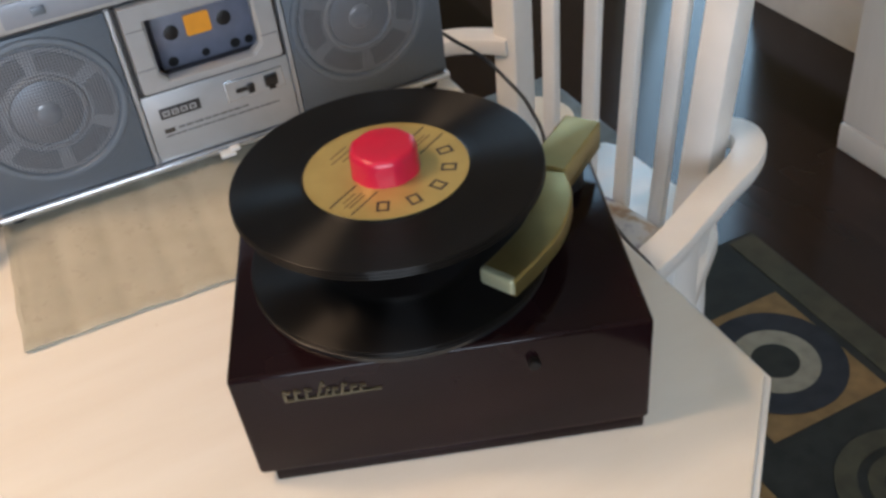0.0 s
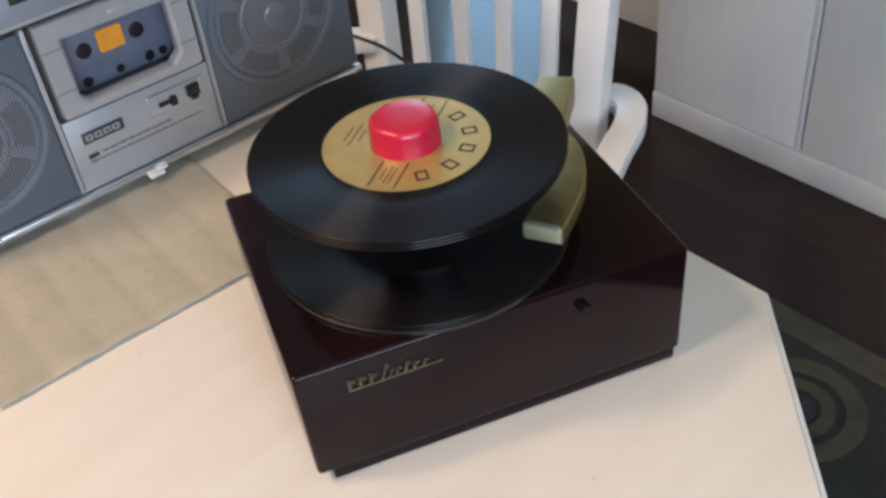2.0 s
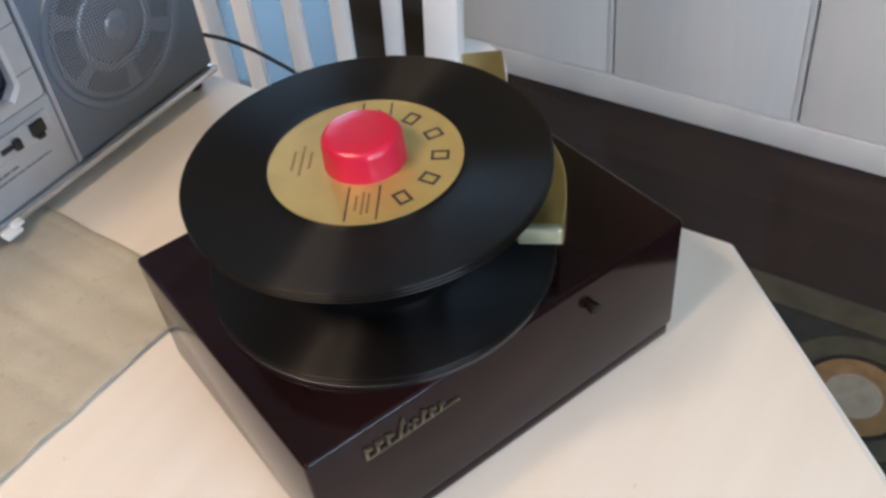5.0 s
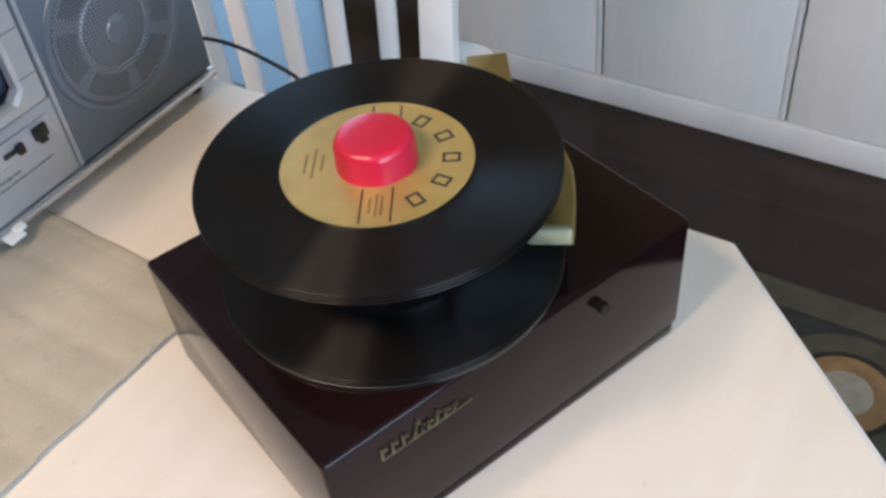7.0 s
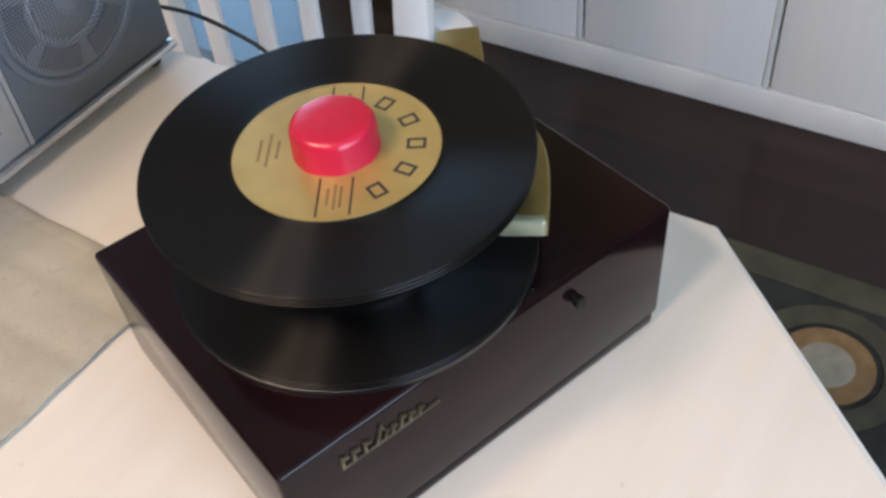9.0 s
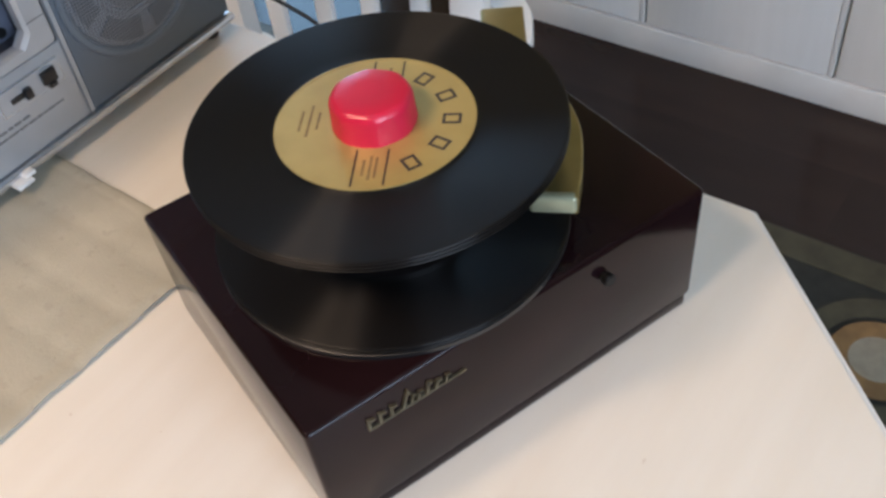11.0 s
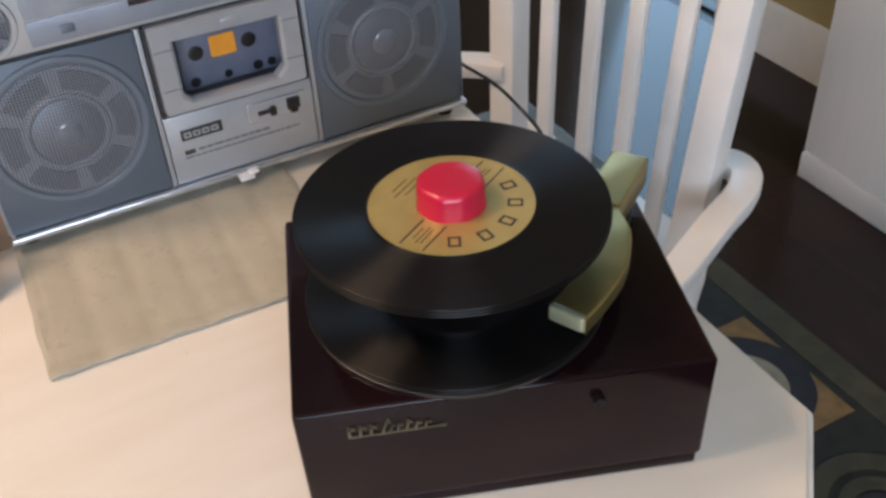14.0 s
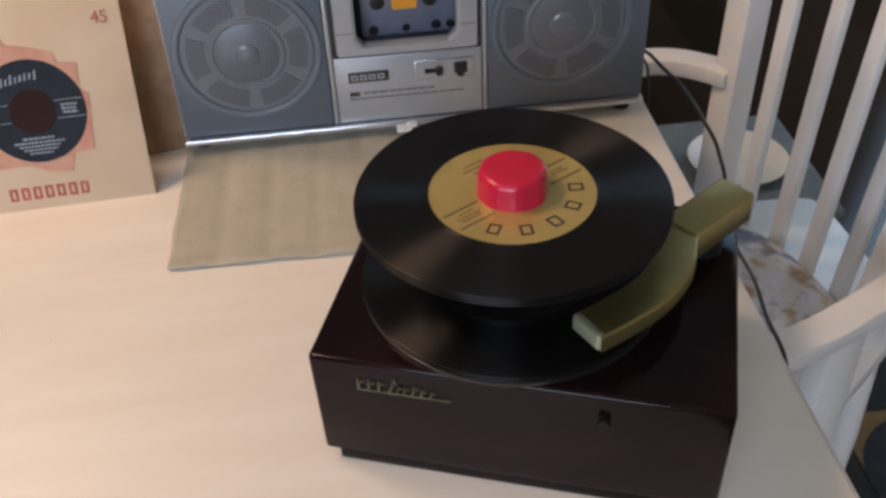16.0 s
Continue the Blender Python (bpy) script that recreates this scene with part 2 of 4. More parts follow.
def mat_cloth():
    """Woven linen place mat with worn, stained patches."""
    m = mat("beige_woven_linen", (0.45, 0.425, 0.345), 0.92, colour2=(0.40, 0.375, 0.30), scale=34, bump=0.26, bscale=700)
    specks(m, (0.39, 0.36, 0.29), 110, 0.62)
    return m


M_MAT = mat_cloth()


# ---- mesh helpers ----
def mesh_of(name, bm, material, smooth=True):
    me = bpy.data.meshes.new(name)
    bmesh.ops.recalc_face_normals(bm, faces=bm.faces)
    bm.to_mesh(me)
    bm.free()
    me.materials.append(material)
    if smooth:
        me.shade_smooth()
        me.set_sharp_from_angle(angle=radians(35))
    return me


def thing(name, bm=None, material=None, m=None, **tags):
    ob = new(name, mesh_of(name, bm, material) if bm else None)
    if m is not None:
        ob.matrix_world = m
    return tagged(ob, **tags)


def part(name, bm, material, parent, label="", m=None):
    ob = new(name, mesh_of(name, bm, material))
    ob.parent = parent
    if m is not None:
        ob.matrix_basis = m
    return tagged(ob, label=label)


def box(x0, x1, y0, y1, z0, z1, bevel=0.0, seg=2):
    bm = bmesh.new()
    bmesh.ops.create_cube(bm, size=1, matrix=Matrix.Translation(((x0 + x1) / 2, (y0 + y1) / 2, (z0 + z1) / 2)) @ Matrix.Diagonal((x1 - x0, y1 - y0, z1 - z0, 1)))
    if bevel:
        bmesh.ops.bevel(bm, geom=bm.edges[:], offset=bevel, segments=seg, profile=0.5, affect="EDGES")
    return bm


def prism(points, z0, z1, bevel=0.0, seg=2, axis="z"):
    """A plate with the outline given, from z0 to z1 (axis y: the outline lies in x and z)."""
    bm = bmesh.new()
    vs = [bm.verts.new((x, y, z0)) for x, y in points]
    f = bm.faces.new(vs)
    got = bmesh.ops.extrude_face_region(bm, geom=[f])
    bmesh.ops.translate(bm, verts=[v for v in got["geom"] if isinstance(v, bmesh.types.BMVert)], vec=(0, 0, z1 - z0))
    if bevel:
        bmesh.ops.bevel(bm, geom=bm.edges[:], offset=bevel, segments=seg, profile=0.5, affect="EDGES")
    if axis == "y":
        for v in bm.verts:
            v.co = (v.co.x, v.co.z, v.co.y)
    return bm


def lathe(profile, n=64, close=False):
    """Turn (radius, height) points round z."""
    bm = bmesh.new()
    rings = []
    for r, z in profile:
        if r < 1e-6:
            rings.append([bm.verts.new((0, 0, z))])
        else:
            rings.append([bm.verts.new((r * math.cos(2 * math.pi * k / n), r * math.sin(2 * math.pi * k / n), z)) for k in range(n)])
    pairs = list(zip(rings, rings[1:])) + ([(rings[-1], rings[0])] if close else [])
    for a, b in pairs:
        for k in range(n):
            q = (k + 1) % n
            if len(a) == 1 and len(b) == 1:
                continue
            if len(a) == 1:
                bm.faces.new((a[0], b[k], b[q]))
            elif len(b) == 1:
                bm.faces.new((a[k], a[q], b[0]))
            else:
                bm.faces.new((a[k], a[q], b[q], b[k]))
    return bm


def smooth_path(points, steps=8):
    """Catmull-Rom through the points."""
    p = [Vector(q) for q in points]
    p = [2 * p[0] - p[1]] + p + [2 * p[-1] - p[-2]]
    out = []
    for i in range(1, len(p) - 2):
        for k in range(steps):
            t = k / steps
            out.append(0.5 * (2 * p[i] + (p[i + 1] - p[i - 1]) * t + (2 * p[i - 1] - 5 * p[i] + 4 * p[i + 1] - p[i + 2]) * t * t + (3 * p[i] - p[i - 1] - 3 * p[i + 1] + p[i + 2]) * t ** 3))
    out.append(p[-2])
    return out


def sweep(points, outline, up=(0, 0, 1), steps=8, smooth=True):
    """Carry an outline (side, up) along a path."""
    path = smooth_path(points, steps) if smooth else [Vector(q) for q in points]
    bm = bmesh.new()
    rings = []
    for i, q in enumerate(path):
        d = (path[min(i + 1, len(path) - 1)] - path[max(i - 1, 0)]).normalized()
        side = d.cross(Vector(up)).normalized()
        top = side.cross(d)
        rings.append([bm.verts.new(q + side * a + top * b) for a, b in outline])
    n = len(outline)
    for a, b in zip(rings, rings[1:]):
        for k in range(n):
            bm.faces.new((a[k], a[(k + 1) % n], b[(k + 1) % n], b[k]))
    bm.faces.new(rings[0])
    bm.faces.new(rings[-1])
    return bm


def circle(r, n=12):
    return [(r * math.cos(2 * math.pi * k / n), r * math.sin(2 * math.pi * k / n)) for k in range(n)]


def rounded(w, h, r, n=4):
    """A rounded rectangle's outline, w by h, round the origin."""
    out = []
    for cx, cy, a0 in ((w / 2 - r, h / 2 - r, 0), (-w / 2 + r, h / 2 - r, 90), (-w / 2 + r, -h / 2 + r, 180), (w / 2 - r, -h / 2 + r, 270)):
        for k in range(n + 1):
            a = radians(a0 + 90 * k / n)
            out.append((cx + r * math.cos(a), cy + r * math.sin(a)))
    return out


def moved(bm, m):
    bmesh.ops.transform(bm, matrix=m, verts=bm.verts)
    return bm


def joined(*many):
    out = bmesh.new()
    for bm in many:
        me = bpy.data.meshes.new("tmp")
        bm.to_mesh(me)
        bm.free()
        out.from_mesh(me)
        bpy.data.meshes.remove(me)
    return out


def annulus(cx, cy, r0, r1, a0=0.0, a1=360.0, z0=0.0, z1=0.001, n=40):
    """A flat ring or ring sector with thickness."""
    bm = bmesh.new()
    full = a1 - a0 >= 359.9
    cols = []
    for k in range(n if full else n + 1):
        a = radians(a0 + (a1 - a0) * k / n)
        c, s = math.cos(a), math.sin(a)
        cols.append([bm.verts.new((cx + r * c, cy + r * s, z)) for r, z in ((r0, z0), (r1, z0), (r1, z1), (r0, z1))])
    for i in range(n if full else n):
        a, b = cols[i], cols[(i + 1) % len(cols)]
        for k in range(4):
            bm.faces.new((a[k], a[(k + 1) % 4], b[(k + 1) % 4], b[k]))
    if not full:
        bm.faces.new(cols[0])
        bm.faces.new(cols[-1])
    return bm


# ---- the room ----
X0, X1, Y0, Y1, H = -2.6, 1.67, -2.3, 4.4, 2.45
floor = thing("floor", box(X0 - 0.1, X1 + 0.1, Y0 - 0.1, Y1 + 0.1, -0.06, -0.002), M_DARKGAP, ROOM, label="dark stained glossy wooden floor boards", category="floor", kind="structure")
thing("ceiling", box(X0 - 0.1, X1 + 0.1, Y0 - 0.1, Y1 + 0.1, H, H + 0.1), M_CEIL, ROOM, label="plain white painted ceiling", category="ceiling", kind="structure")
thing("wall_west", box(X0 - 0.1, X0, Y0, Y1, 0, H), M_WALL, ROOM, label="plain ochre painted wall", category="wall", kind="structure")
thing("wall_north", box(X0 - 0.1, X1 + 0.1, Y1, Y1 + 0.1, 0, H), M_WALL, ROOM, label="plain ochre painted wall", category="wall", kind="structure")
# opening added in the unseen south wall to go with the side fill
SWX0, SWX1, SWZ0, SWZ1 = -1.7, -0.1, 0.9, 2.1
thing("wall_south", joined(box(X0 - 0.1, SWX0, Y0 - 0.1, Y0, 0, H), box(SWX1, X1 + 0.1, Y0 - 0.1, Y0, 0, H), box(SWX0, SWX1, Y0 - 0.1, Y0, 0, SWZ0), box(SWX0, SWX1, Y0 - 0.1, Y0, SWZ1, H)), M_WALL, ROOM, label="unseen ochre painted wall with an added opening for the side fill", category="wall", kind="structure")
DY0, DY1, DH = 1.475, 2.12, 2.1
thing("wall_east", joined(box(X1, X1 + 0.1, Y0, DY0, 0, H), box(X1, X1 + 0.1, DY1, Y1, 0, H), box(X1, X1 + 0.1, DY0, DY1, DH, H)), M_WALL, ROOM, label="ochre yellow painted wall with a glazed door opening", category="wall", kind="structure")
thing("baseboard", prism([(X1, 0), (X1 - 0.02, 0), (X1 - 0.02, 0.085), (X1 - 0.014, 0.098), (X1 - 0.014, 0.122), (X1 - 0.006, 0.135), (X1, 0.135)], -DY0 + 0.005, 0.2, axis="y"), M_TRIM, ROOM @ Matrix.Diagonal((1, -1, 1, 1)), label="tall white moulded baseboard along the ochre wall", category="baseboard", kind="structure")
door = thing("door_1", None, None, ROOM, label="bright glazed patio door with a dark threshold", category="door", kind="structure")
part("threshold", box(X1 + 0.030, X1 + 0.075, DY0, DY1, 0, 0.010, 0.003), M_BLACK, door, "dark metal threshold")
for y0, y1 in ((DY0, DY0 + 0.02), (DY1 - 0.03, DY1)):
    part("stile", box(X1 + 0.02, X1 + 0.07, y0, y1, 0.022, DH, 0.004), M_TRIM, door)
for z0, z1 in ((DH - 0.07, DH),):
    for y0, y1 in ((DY0 + 0.02, DY1 - 0.03),):
        part("rail", box(X1 + 0.025, X1 + 0.065, y0, y1, z0, z1, 0.004), M_TRIM, door)
thing("backdrop", box(X1 + 1.0, X1 + 1.02, DY0 - 2, DY1 + 2, -0.5, 4), glow("pale_daylight", (0.58, 0.83, 1.0), 1.7), ROOM, label="pale blue daylight outside the glazed door", category="backdrop", kind="structure")

# ---- wall cabinet ----
CX, CY1, CY0 = 1.352, 0.849, -1.2
cabinet = thing("cabinet", None, None, ROOM, label="white painted board-fronted kitchen cabinet on a plinth", category="cabinet")
part("body", box(CX + 0.018, X1 - 0.003, CY0, CY1 - 0.004, 0.0, 0.88, 0.003), M_CAB, cabinet)
part("plinth", box(CX - 0.004, CX + 0.017, CY0, CY1, 0.0, 0.0595, 0.003), M_TRIM, cabinet, "pale plinth board")
edges = [CY1, 0.490, 0.128, -0.24, -0.615, -0.98, CY0]
for a, b in zip(edges, edges[1:]):
    part("door_panel", box(CX, CX + 0.017, b + 0.0134, a - 0.0025, 0.0635, 0.87, 0.0008), M_CAB, cabinet)
    part("edge_strip", box(CX - 0.0015, CX + 0.017, b + 0.0034, b + 0.0133, 0.0635, 0.87, 0.0010), M_TRIM, cabinet, "pale door edge strip")
part("worktop", box(CX - 0.02, X1 - 0.003, CY0, CY1 + 0.01, 0.885, 0.92, 0.004), M_TRIM, cabinet)

# ---- rug ----
rug = thing("rug", prism([(0.16, -0.62), (1.025, -0.62), (1.025, 0.72), (0.16, 0.72)], 0.0, 0.009, 0.003), M_RUG, ROOM, label="dark olive rug with tan squares and concentric rings", category="rug")
part("border", joined(box(0.967, 1.020, -0.61, 0.71, 0.0085, 0.0105), box(0.165, 0.195, -0.61, 0.71, 0.0085, 0.0105)), M_RUGOLIVE, rug, "olive border stripe")
for k, cy in enumerate((0.437, 0.152, -0.130, -0.413)):
    for j, cx in enumerate((0.842, 0.562, 0.290)):
        kind = (k + j) % 2 if j else (0, 2, 1, 0)[k]
        if kind == 0:
            part("square", box(cx - 0.109, cx + 0.109, cy - 0.128, cy + 0.128, 0.0085, 0.0102), M_RUGTAN, rug, "tan woven square")
            rings = ((0.070, 0.112, M_RUGBLUE, "charcoal ring"), (0.038, 0.070, M_RUGCREAM, "cream ring"), (0.0005, 0.038, M_RUG, "dark centre"))
        elif kind == 2:
            rings = ((0.074, 0.105, M_RUGOLIVE, "olive ring"), (0.038, 0.060, M_RUGOLIVE, "olive ring"), (0.0005, 0.030, M_RUGBLUE, "charcoal centre"))
        else:
            rings = ((0.078, 0.112, M_RUGOLIVE, "olive ring"), (0.040, 0.068, M_RUGTAN, "tan ring"), (0.0005, 0.040, M_RUGCREAM, "cream centre"))
        for r0, r1, mm, lab in rings:
            part("ring", annulus(cx, cy, r0, r1, z0=0.0088, z1=0.0118, n=36), mm, rug, lab)

# ---- table ----
TZ = 0.75
# table axes: the side by the chair runs along the room's y
C1 = (0.2985, -0.0775)       # the clipped corner, in room axes
tp = [(C1[0], C1[1]), (C1[0], 0.62), (0.17, 0.75), (-0.72, 0.75), (-0.85, 0.62), (-0.85, -0.08), (-0.72, -0.22), (C1[0] - 0.15, -0.232)]
table = thing("table", None, None, ROOM, label="whitewashed wooden dining table with clipped corners", category="table")
part("tabletop", prism(tp, TZ - 0.024, TZ, 0.003), M_TABLE, table)
cx, cy = -0.27, 0.26
part("edge_band", prism([(cx + (x - cx) * 1.006, cy + (y - cy) * 1.006) for x, y in tp], TZ - 0.022, TZ - 0.004, 0.002), M_EDGE, table, "white painted edge")
part("apron", joined(box(-0.70, 0.17, -0.10, -0.08, TZ - 0.10, TZ - 0.024), box(-0.70, 0.17, 0.60, 0.62, TZ - 0.10, TZ - 0.024), box(0.15, 0.17, -0.08, 0.60, TZ - 0.10, TZ - 0.024), box(-0.70, -0.68, -0.08, 0.60, TZ - 0.10, TZ - 0.024)), M_WHITE, table)
for x in (-0.67, 0.14):
    for y in (-0.07, 0.59):
        part("leg", moved(lathe([(0, 0), (0.018, 0), (0.024, 0.05), (0.03, 0.35), (0.022, 0.5), (0.034, 0.56), (0.034, TZ - 0.024), (0, TZ - 0.024)], 20), Matrix.Translation((x, y, 0))), M_WHITE, table)

# ---- place mat ----
MATM = pose(-0.168, 0.142, TZ, 0, 0, 18.5)
bm = bmesh.new()
NX, NY, MW, MD = 60, 34, 0.222, 0.172
grid = [[None] * (NY + 1) for _ in range(NX + 1)]
for i in range(NX + 1):
    for j in range(NY + 1):
        x, y = MW * i / NX, MD * j / NY
        fold = 0.0011 * (math.exp(-((x % 0.037) / 0.006) ** 2) + math.exp(-(((x % 0.037) - 0.037) / 0.006) ** 2))
        rim_d = min(x, MW - x, y, MD - y)
        fold -= 0.0009 * math.exp(-((rim_d - 0.004) / 0.0032) ** 2) - 0.0010 * math.exp(-((rim_d - 0.0085) / 0.0014) ** 2) - 0.0006 * math.exp(-(rim_d / 0.0012) ** 2)
        z = 0.0042 - fold + 0.0006 * noise.noise((x * 40, y * 40, 0)) + 0.0003 * noise.noise((x * 160, y * 160, 3))
        z = max(z, 0.0008)
        wob = 0.0016 * noise.noise((x * 30, y * 30, 7))
        grid[i][j] = bm.verts.new((x + wob, y + wob, z))
for i in range(NX):
    for j in range(NY):
        bm.faces.new((grid[i][j], grid[i + 1][j], grid[i + 1][j + 1], grid[i][j + 1]))
rim = [e for e in bm.edges if e.is_boundary]
got = bmesh.ops.extrude_edge_only(bm, edges=rim)
for v in got["geom"]:
    if isinstance(v, bmesh.types.BMVert):
        v.co.x += (MW / 2 - v.co.x) * 0.022
        v.co.y += (MD / 2 - v.co.y) * 0.028
        v.co.z = 0.0002
place_mat = thing("place_mat", bm, M_MAT, MATM, label="worn beige quilted linen place mat on the table", category="place mat")

# ---- record player ----
PW, PD, PB, PT = 0.228, 0.172, 0.0085, 0.087
player = thing("record_player", None, None, pose(0, 0, TZ), label="dark brown bakelite record changer standing on the table", category="record player")
bm = bmesh.new()
lo = [bm.verts.new(c) for c in ((0.0015, 0.001, PB), (PW - 0.0005, 0.001, PB), (PW - 0.0005, PD, PB), (0.0015, PD, PB))]
hi = [bm.verts.new(c) for c in ((0, 0, PT), (PW, 0, PT), (PW, PD, PT), (0, PD, PT))]
bm.faces.new(lo[::-1]), bm.faces.new(hi)
for k in range(4):
    bm.faces.new((lo[k], lo[(k + 1) % 4], hi[(k + 1) % 4], hi[k]))
bmesh.ops.bevel(bm, geom=bm.edges[:], offset=0.0028, segments=4, profile=0.5, affect="EDGES")
part("case", bm, M_BAKE, player)
part("base", box(0.010, PW - 0.003, 0.0022, PD - 0.006, 0.0, PB + 0.001, 0.0015), M_BAKE, player, "recessed black base")
SX, SY = 0.0987, 0.0837
RM = pose(SX, SY, 0)
part("turntable", moved(lathe([(0, PT - 0.001), (0.086, PT - 0.001), (0.0873, PT + 0.0005), (0.0873, PT + 0.0028), (0.086, PT + 0.0035), (0, PT + 0.0035)], 96), Matrix()), M_BLACK, player, "black turntable platter", RM)
M_SPINDLE = mat("dull_black_metal", (0.005, 0.005, 0.005), 0.5, spec=0.25, vary=0.3)
part("spindle", lathe([(0, PT + 0.003), (0.0195, PT + 0.003), (0.0195, 0.144), (0.017, 0.1455), (0, 0.1455)], 48), M_SPINDLE, player, "wide black changer spindle", RM)
# spindle cap with shallow finger flats
bm = lathe([(0, 0.1494), (0.0196, 0.1494), (0.0194, 0.1502), (0.0190, 0.1618), (0.0184, 0.1640), (0.0168, 0.1654), (0.0158, 0.1657), (0.008, 0.1658), (0, 0.1658)], 96)
for v in bm.verts:
    a, r = math.atan2(v.co.y, v.co.x), math.hypot(v.co.x, v.co.y)
    k = 1 - 0.012 * (1 + math.cos(8 * a + 0.6))
    v.co.x, v.co.y = v.co.x * k, v.co.y * k
part("spindle_cap", bm, M_RED, player, "red plastic spindle cap", RM)
# knob on the front
part("switch_knob", moved(lathe([(0, 0), (0.0028, 0), (0.0028, 0.0022), (0.0034, 0.003), (0.0034, 0.0056), (0.0028, 0.0064), (0, 0.0064)], 24), pose(0.1625, 0.001, 0.0705, 90)), M_SPINDLE, player, "short black switch knob")
# script badge on the front: plain strokes
badge = part("badge", box(0.0275, 0.080, -0.0012, 0.001, 0.0665, 0.0677, 0.0003), M_BRASS, player, "worn brass script badge")
x = 0.0275
for w, h, lean in ((0.005, 0.0075, 0.0), (0.005, 0.0075, 0.0), (0.005, 0.0075, 0.0), (0.0035, 0.011, 0.35), (0.003, 0.006, 0.3), (0.004, 0.0055, 0.2), (0.004, 0.008, 0.2), (0.0045, 0.0055, 0.2), (0.004, 0.005, 0.2)):
    z0 = 0.0672
    part("stroke", moved(prism([(0, 0), (w * 0.32, 0), (w * 0.32 + lean * h, h), (lean * h, h)], -0.0014, 0.0005, axis="y"), pose(x, 0, z0)), M_BRASS, badge)
    part("stroke", moved(prism([(0, 0), (w * 0.8, 0), (w * 0.8, 0.0011), (0, 0.0011)], -0.0014, 0.0005, axis="y"), pose(x + lean * h * 0.7, 0, z0 + h * 0.72)), M_BRASS, badge)
    x += w + 0.0008

# tone arm: a flat gold casting curved round the platter
ARM_SECTION = [(-0.0112, -0.0025), (0.0112, -0.0025)] + [(0.0097 + 0.0015 * math.cos(radians(a)), 0.0070 + 0.0015 * math.sin(radians(a))) for a in range(0, 91, 18)] + [(-0.0097 - 0.0015 * math.sin(radians(a)), 0.0070 + 0.0015 * math.cos(radians(a))) for a in range(0, 91, 18)]
arm = part("tone_arm", sweep([(0.1495, 0.0205, 0.1085), (0.1640, 0.0345, 0.1095), (0.1795, 0.0540, 0.110), (0.1895, 0.0790, 0.1095), (0.1905, 0.1000, 0.1080), (0.1930, 0.1180, 0.1070)], ARM_SECTION, steps=8), M_GOLD, player, "brushed gold tone arm")
part("pivot_housing", moved(prism(rounded(0.024, 0.056, 0.0018), 0, 0.0196, 0.0010), pose(0.2075, 0.1330, 0.0980, 0, 0, -35)), M_GOLD, arm, "gold pivot housing")
part("head_edge", moved(box(-0.0110, 0.0110, -0.0016, 0.004, -0.0023, 0.0084, 0.0022, 5), pose(0.1487, 0.0200, 0.109, 0, 0, -44)), M_HEAD, arm, "bright chamfered head end")
part("pivot_post", moved(lathe([(0, PT - 0.001), (0.011, PT - 0.001), (0.011, 0.099), (0, 0.099)], 28), pose(0.207, 0.131, 0)), M_BLACK, player, "black pivot post")


# ---- records ----
def disc(name, z, label, group="records on the changer"):
    ob = thing(name, lathe([(0.0190, 0), (0.0455, 0), (0.046, -0.0001), (0.0855, -0.0001), (0.0863, -0.0001), (0.0871, 0.0003), (0.0873, 0.0008), (0.0871, 0.0013), (0.0863, 0.0016), (0.0858, 0.0016), (0.0560, 0.0016), (0.0548, 0.00135), (0.0480, 0.0013), (0.0475, 0.0013), (0.0465, 0.0017), (0.0190, 0.0017)], 128, close=True), M_VINYL, pose(SX, SY, TZ + z), label=label, category="record", group=group)
    part("label", annulus(0, 0, 0.0193, 0.0450, z0=0.0010, z1=0.00178, n=64), M_LABELDK, ob, "dark paper label")
    return ob


for k in range(2):
    disc("record", PT + 0.0035 + 0.00195 * k, "black seven-inch vinyl record on the turntable", "records on the turntable")
for k in range(3):
    top = disc("record", 0.1438 + 0.00195 * k, "black seven-inch vinyl record stacked on the spindle")
lab = part("label", annulus(0, 0, 0.0192, 0.0455, z0=0.0012, z1=0.0020, n=96), M_GOLDLAB, top, "gold paper label with black printing")
part("label_rim", annulus(0, 0, 0.0448, 0.0460, z0=0.0012, z1=0.0022, n=96), M_GOLDLAB, lab)
LZ0, LZ1 = 0.0019, 0.00215
# bold maker's letters stand as plain bars on an arc
LT = -40.0
for k in range(5):
    a = LT + 56 - 28 * k
    block = joined(*(box(*q, LZ0, LZ1) for q in ((-0.0035, -0.0021, -0.0043, 0.0043), (0.0021, 0.0035, -0.0043, 0.0043), (-0.0021, 0.0021, 0.0029, 0.0043), (-0.0021, 0.0021, -0.0043, -0.0029))))
    part("print_block", moved(block, pose(0.0350 * math.cos(radians(a)), 0.0350 * math.sin(radians(a)), 0, 0, 0, a - 90)), M_PRINT, lab)
for dy, x1 in ((-0.005, 0.0435), (0.009, 0.0430)):
    for sx in (-1, 1):
        part("print_bar", moved(box(-0.0115, 0.0115, -0.00045, 0.00045, LZ0, LZ1), pose(0, 0, 0, 0, 0, LT - 90) @ pose(sx * (x1 - 0.0115), dy, 0)), M_PRINT, lab)
for sx, dy, w in ((1, 0.0045, 0.0065), (1, 0.0020, 0.0075), (1, -0.0010, 0.0050), (-1, 0.0030, 0.0060), (-1, 0.0005, 0.0045)):
    part("print_bar", moved(box(-w, w, -0.0006, 0.0006, LZ0, LZ1), pose(0, 0, 0, 0, 0, LT - 90) @ pose(sx * 0.0320, dy, 0)), M_PRINTFADE, lab)
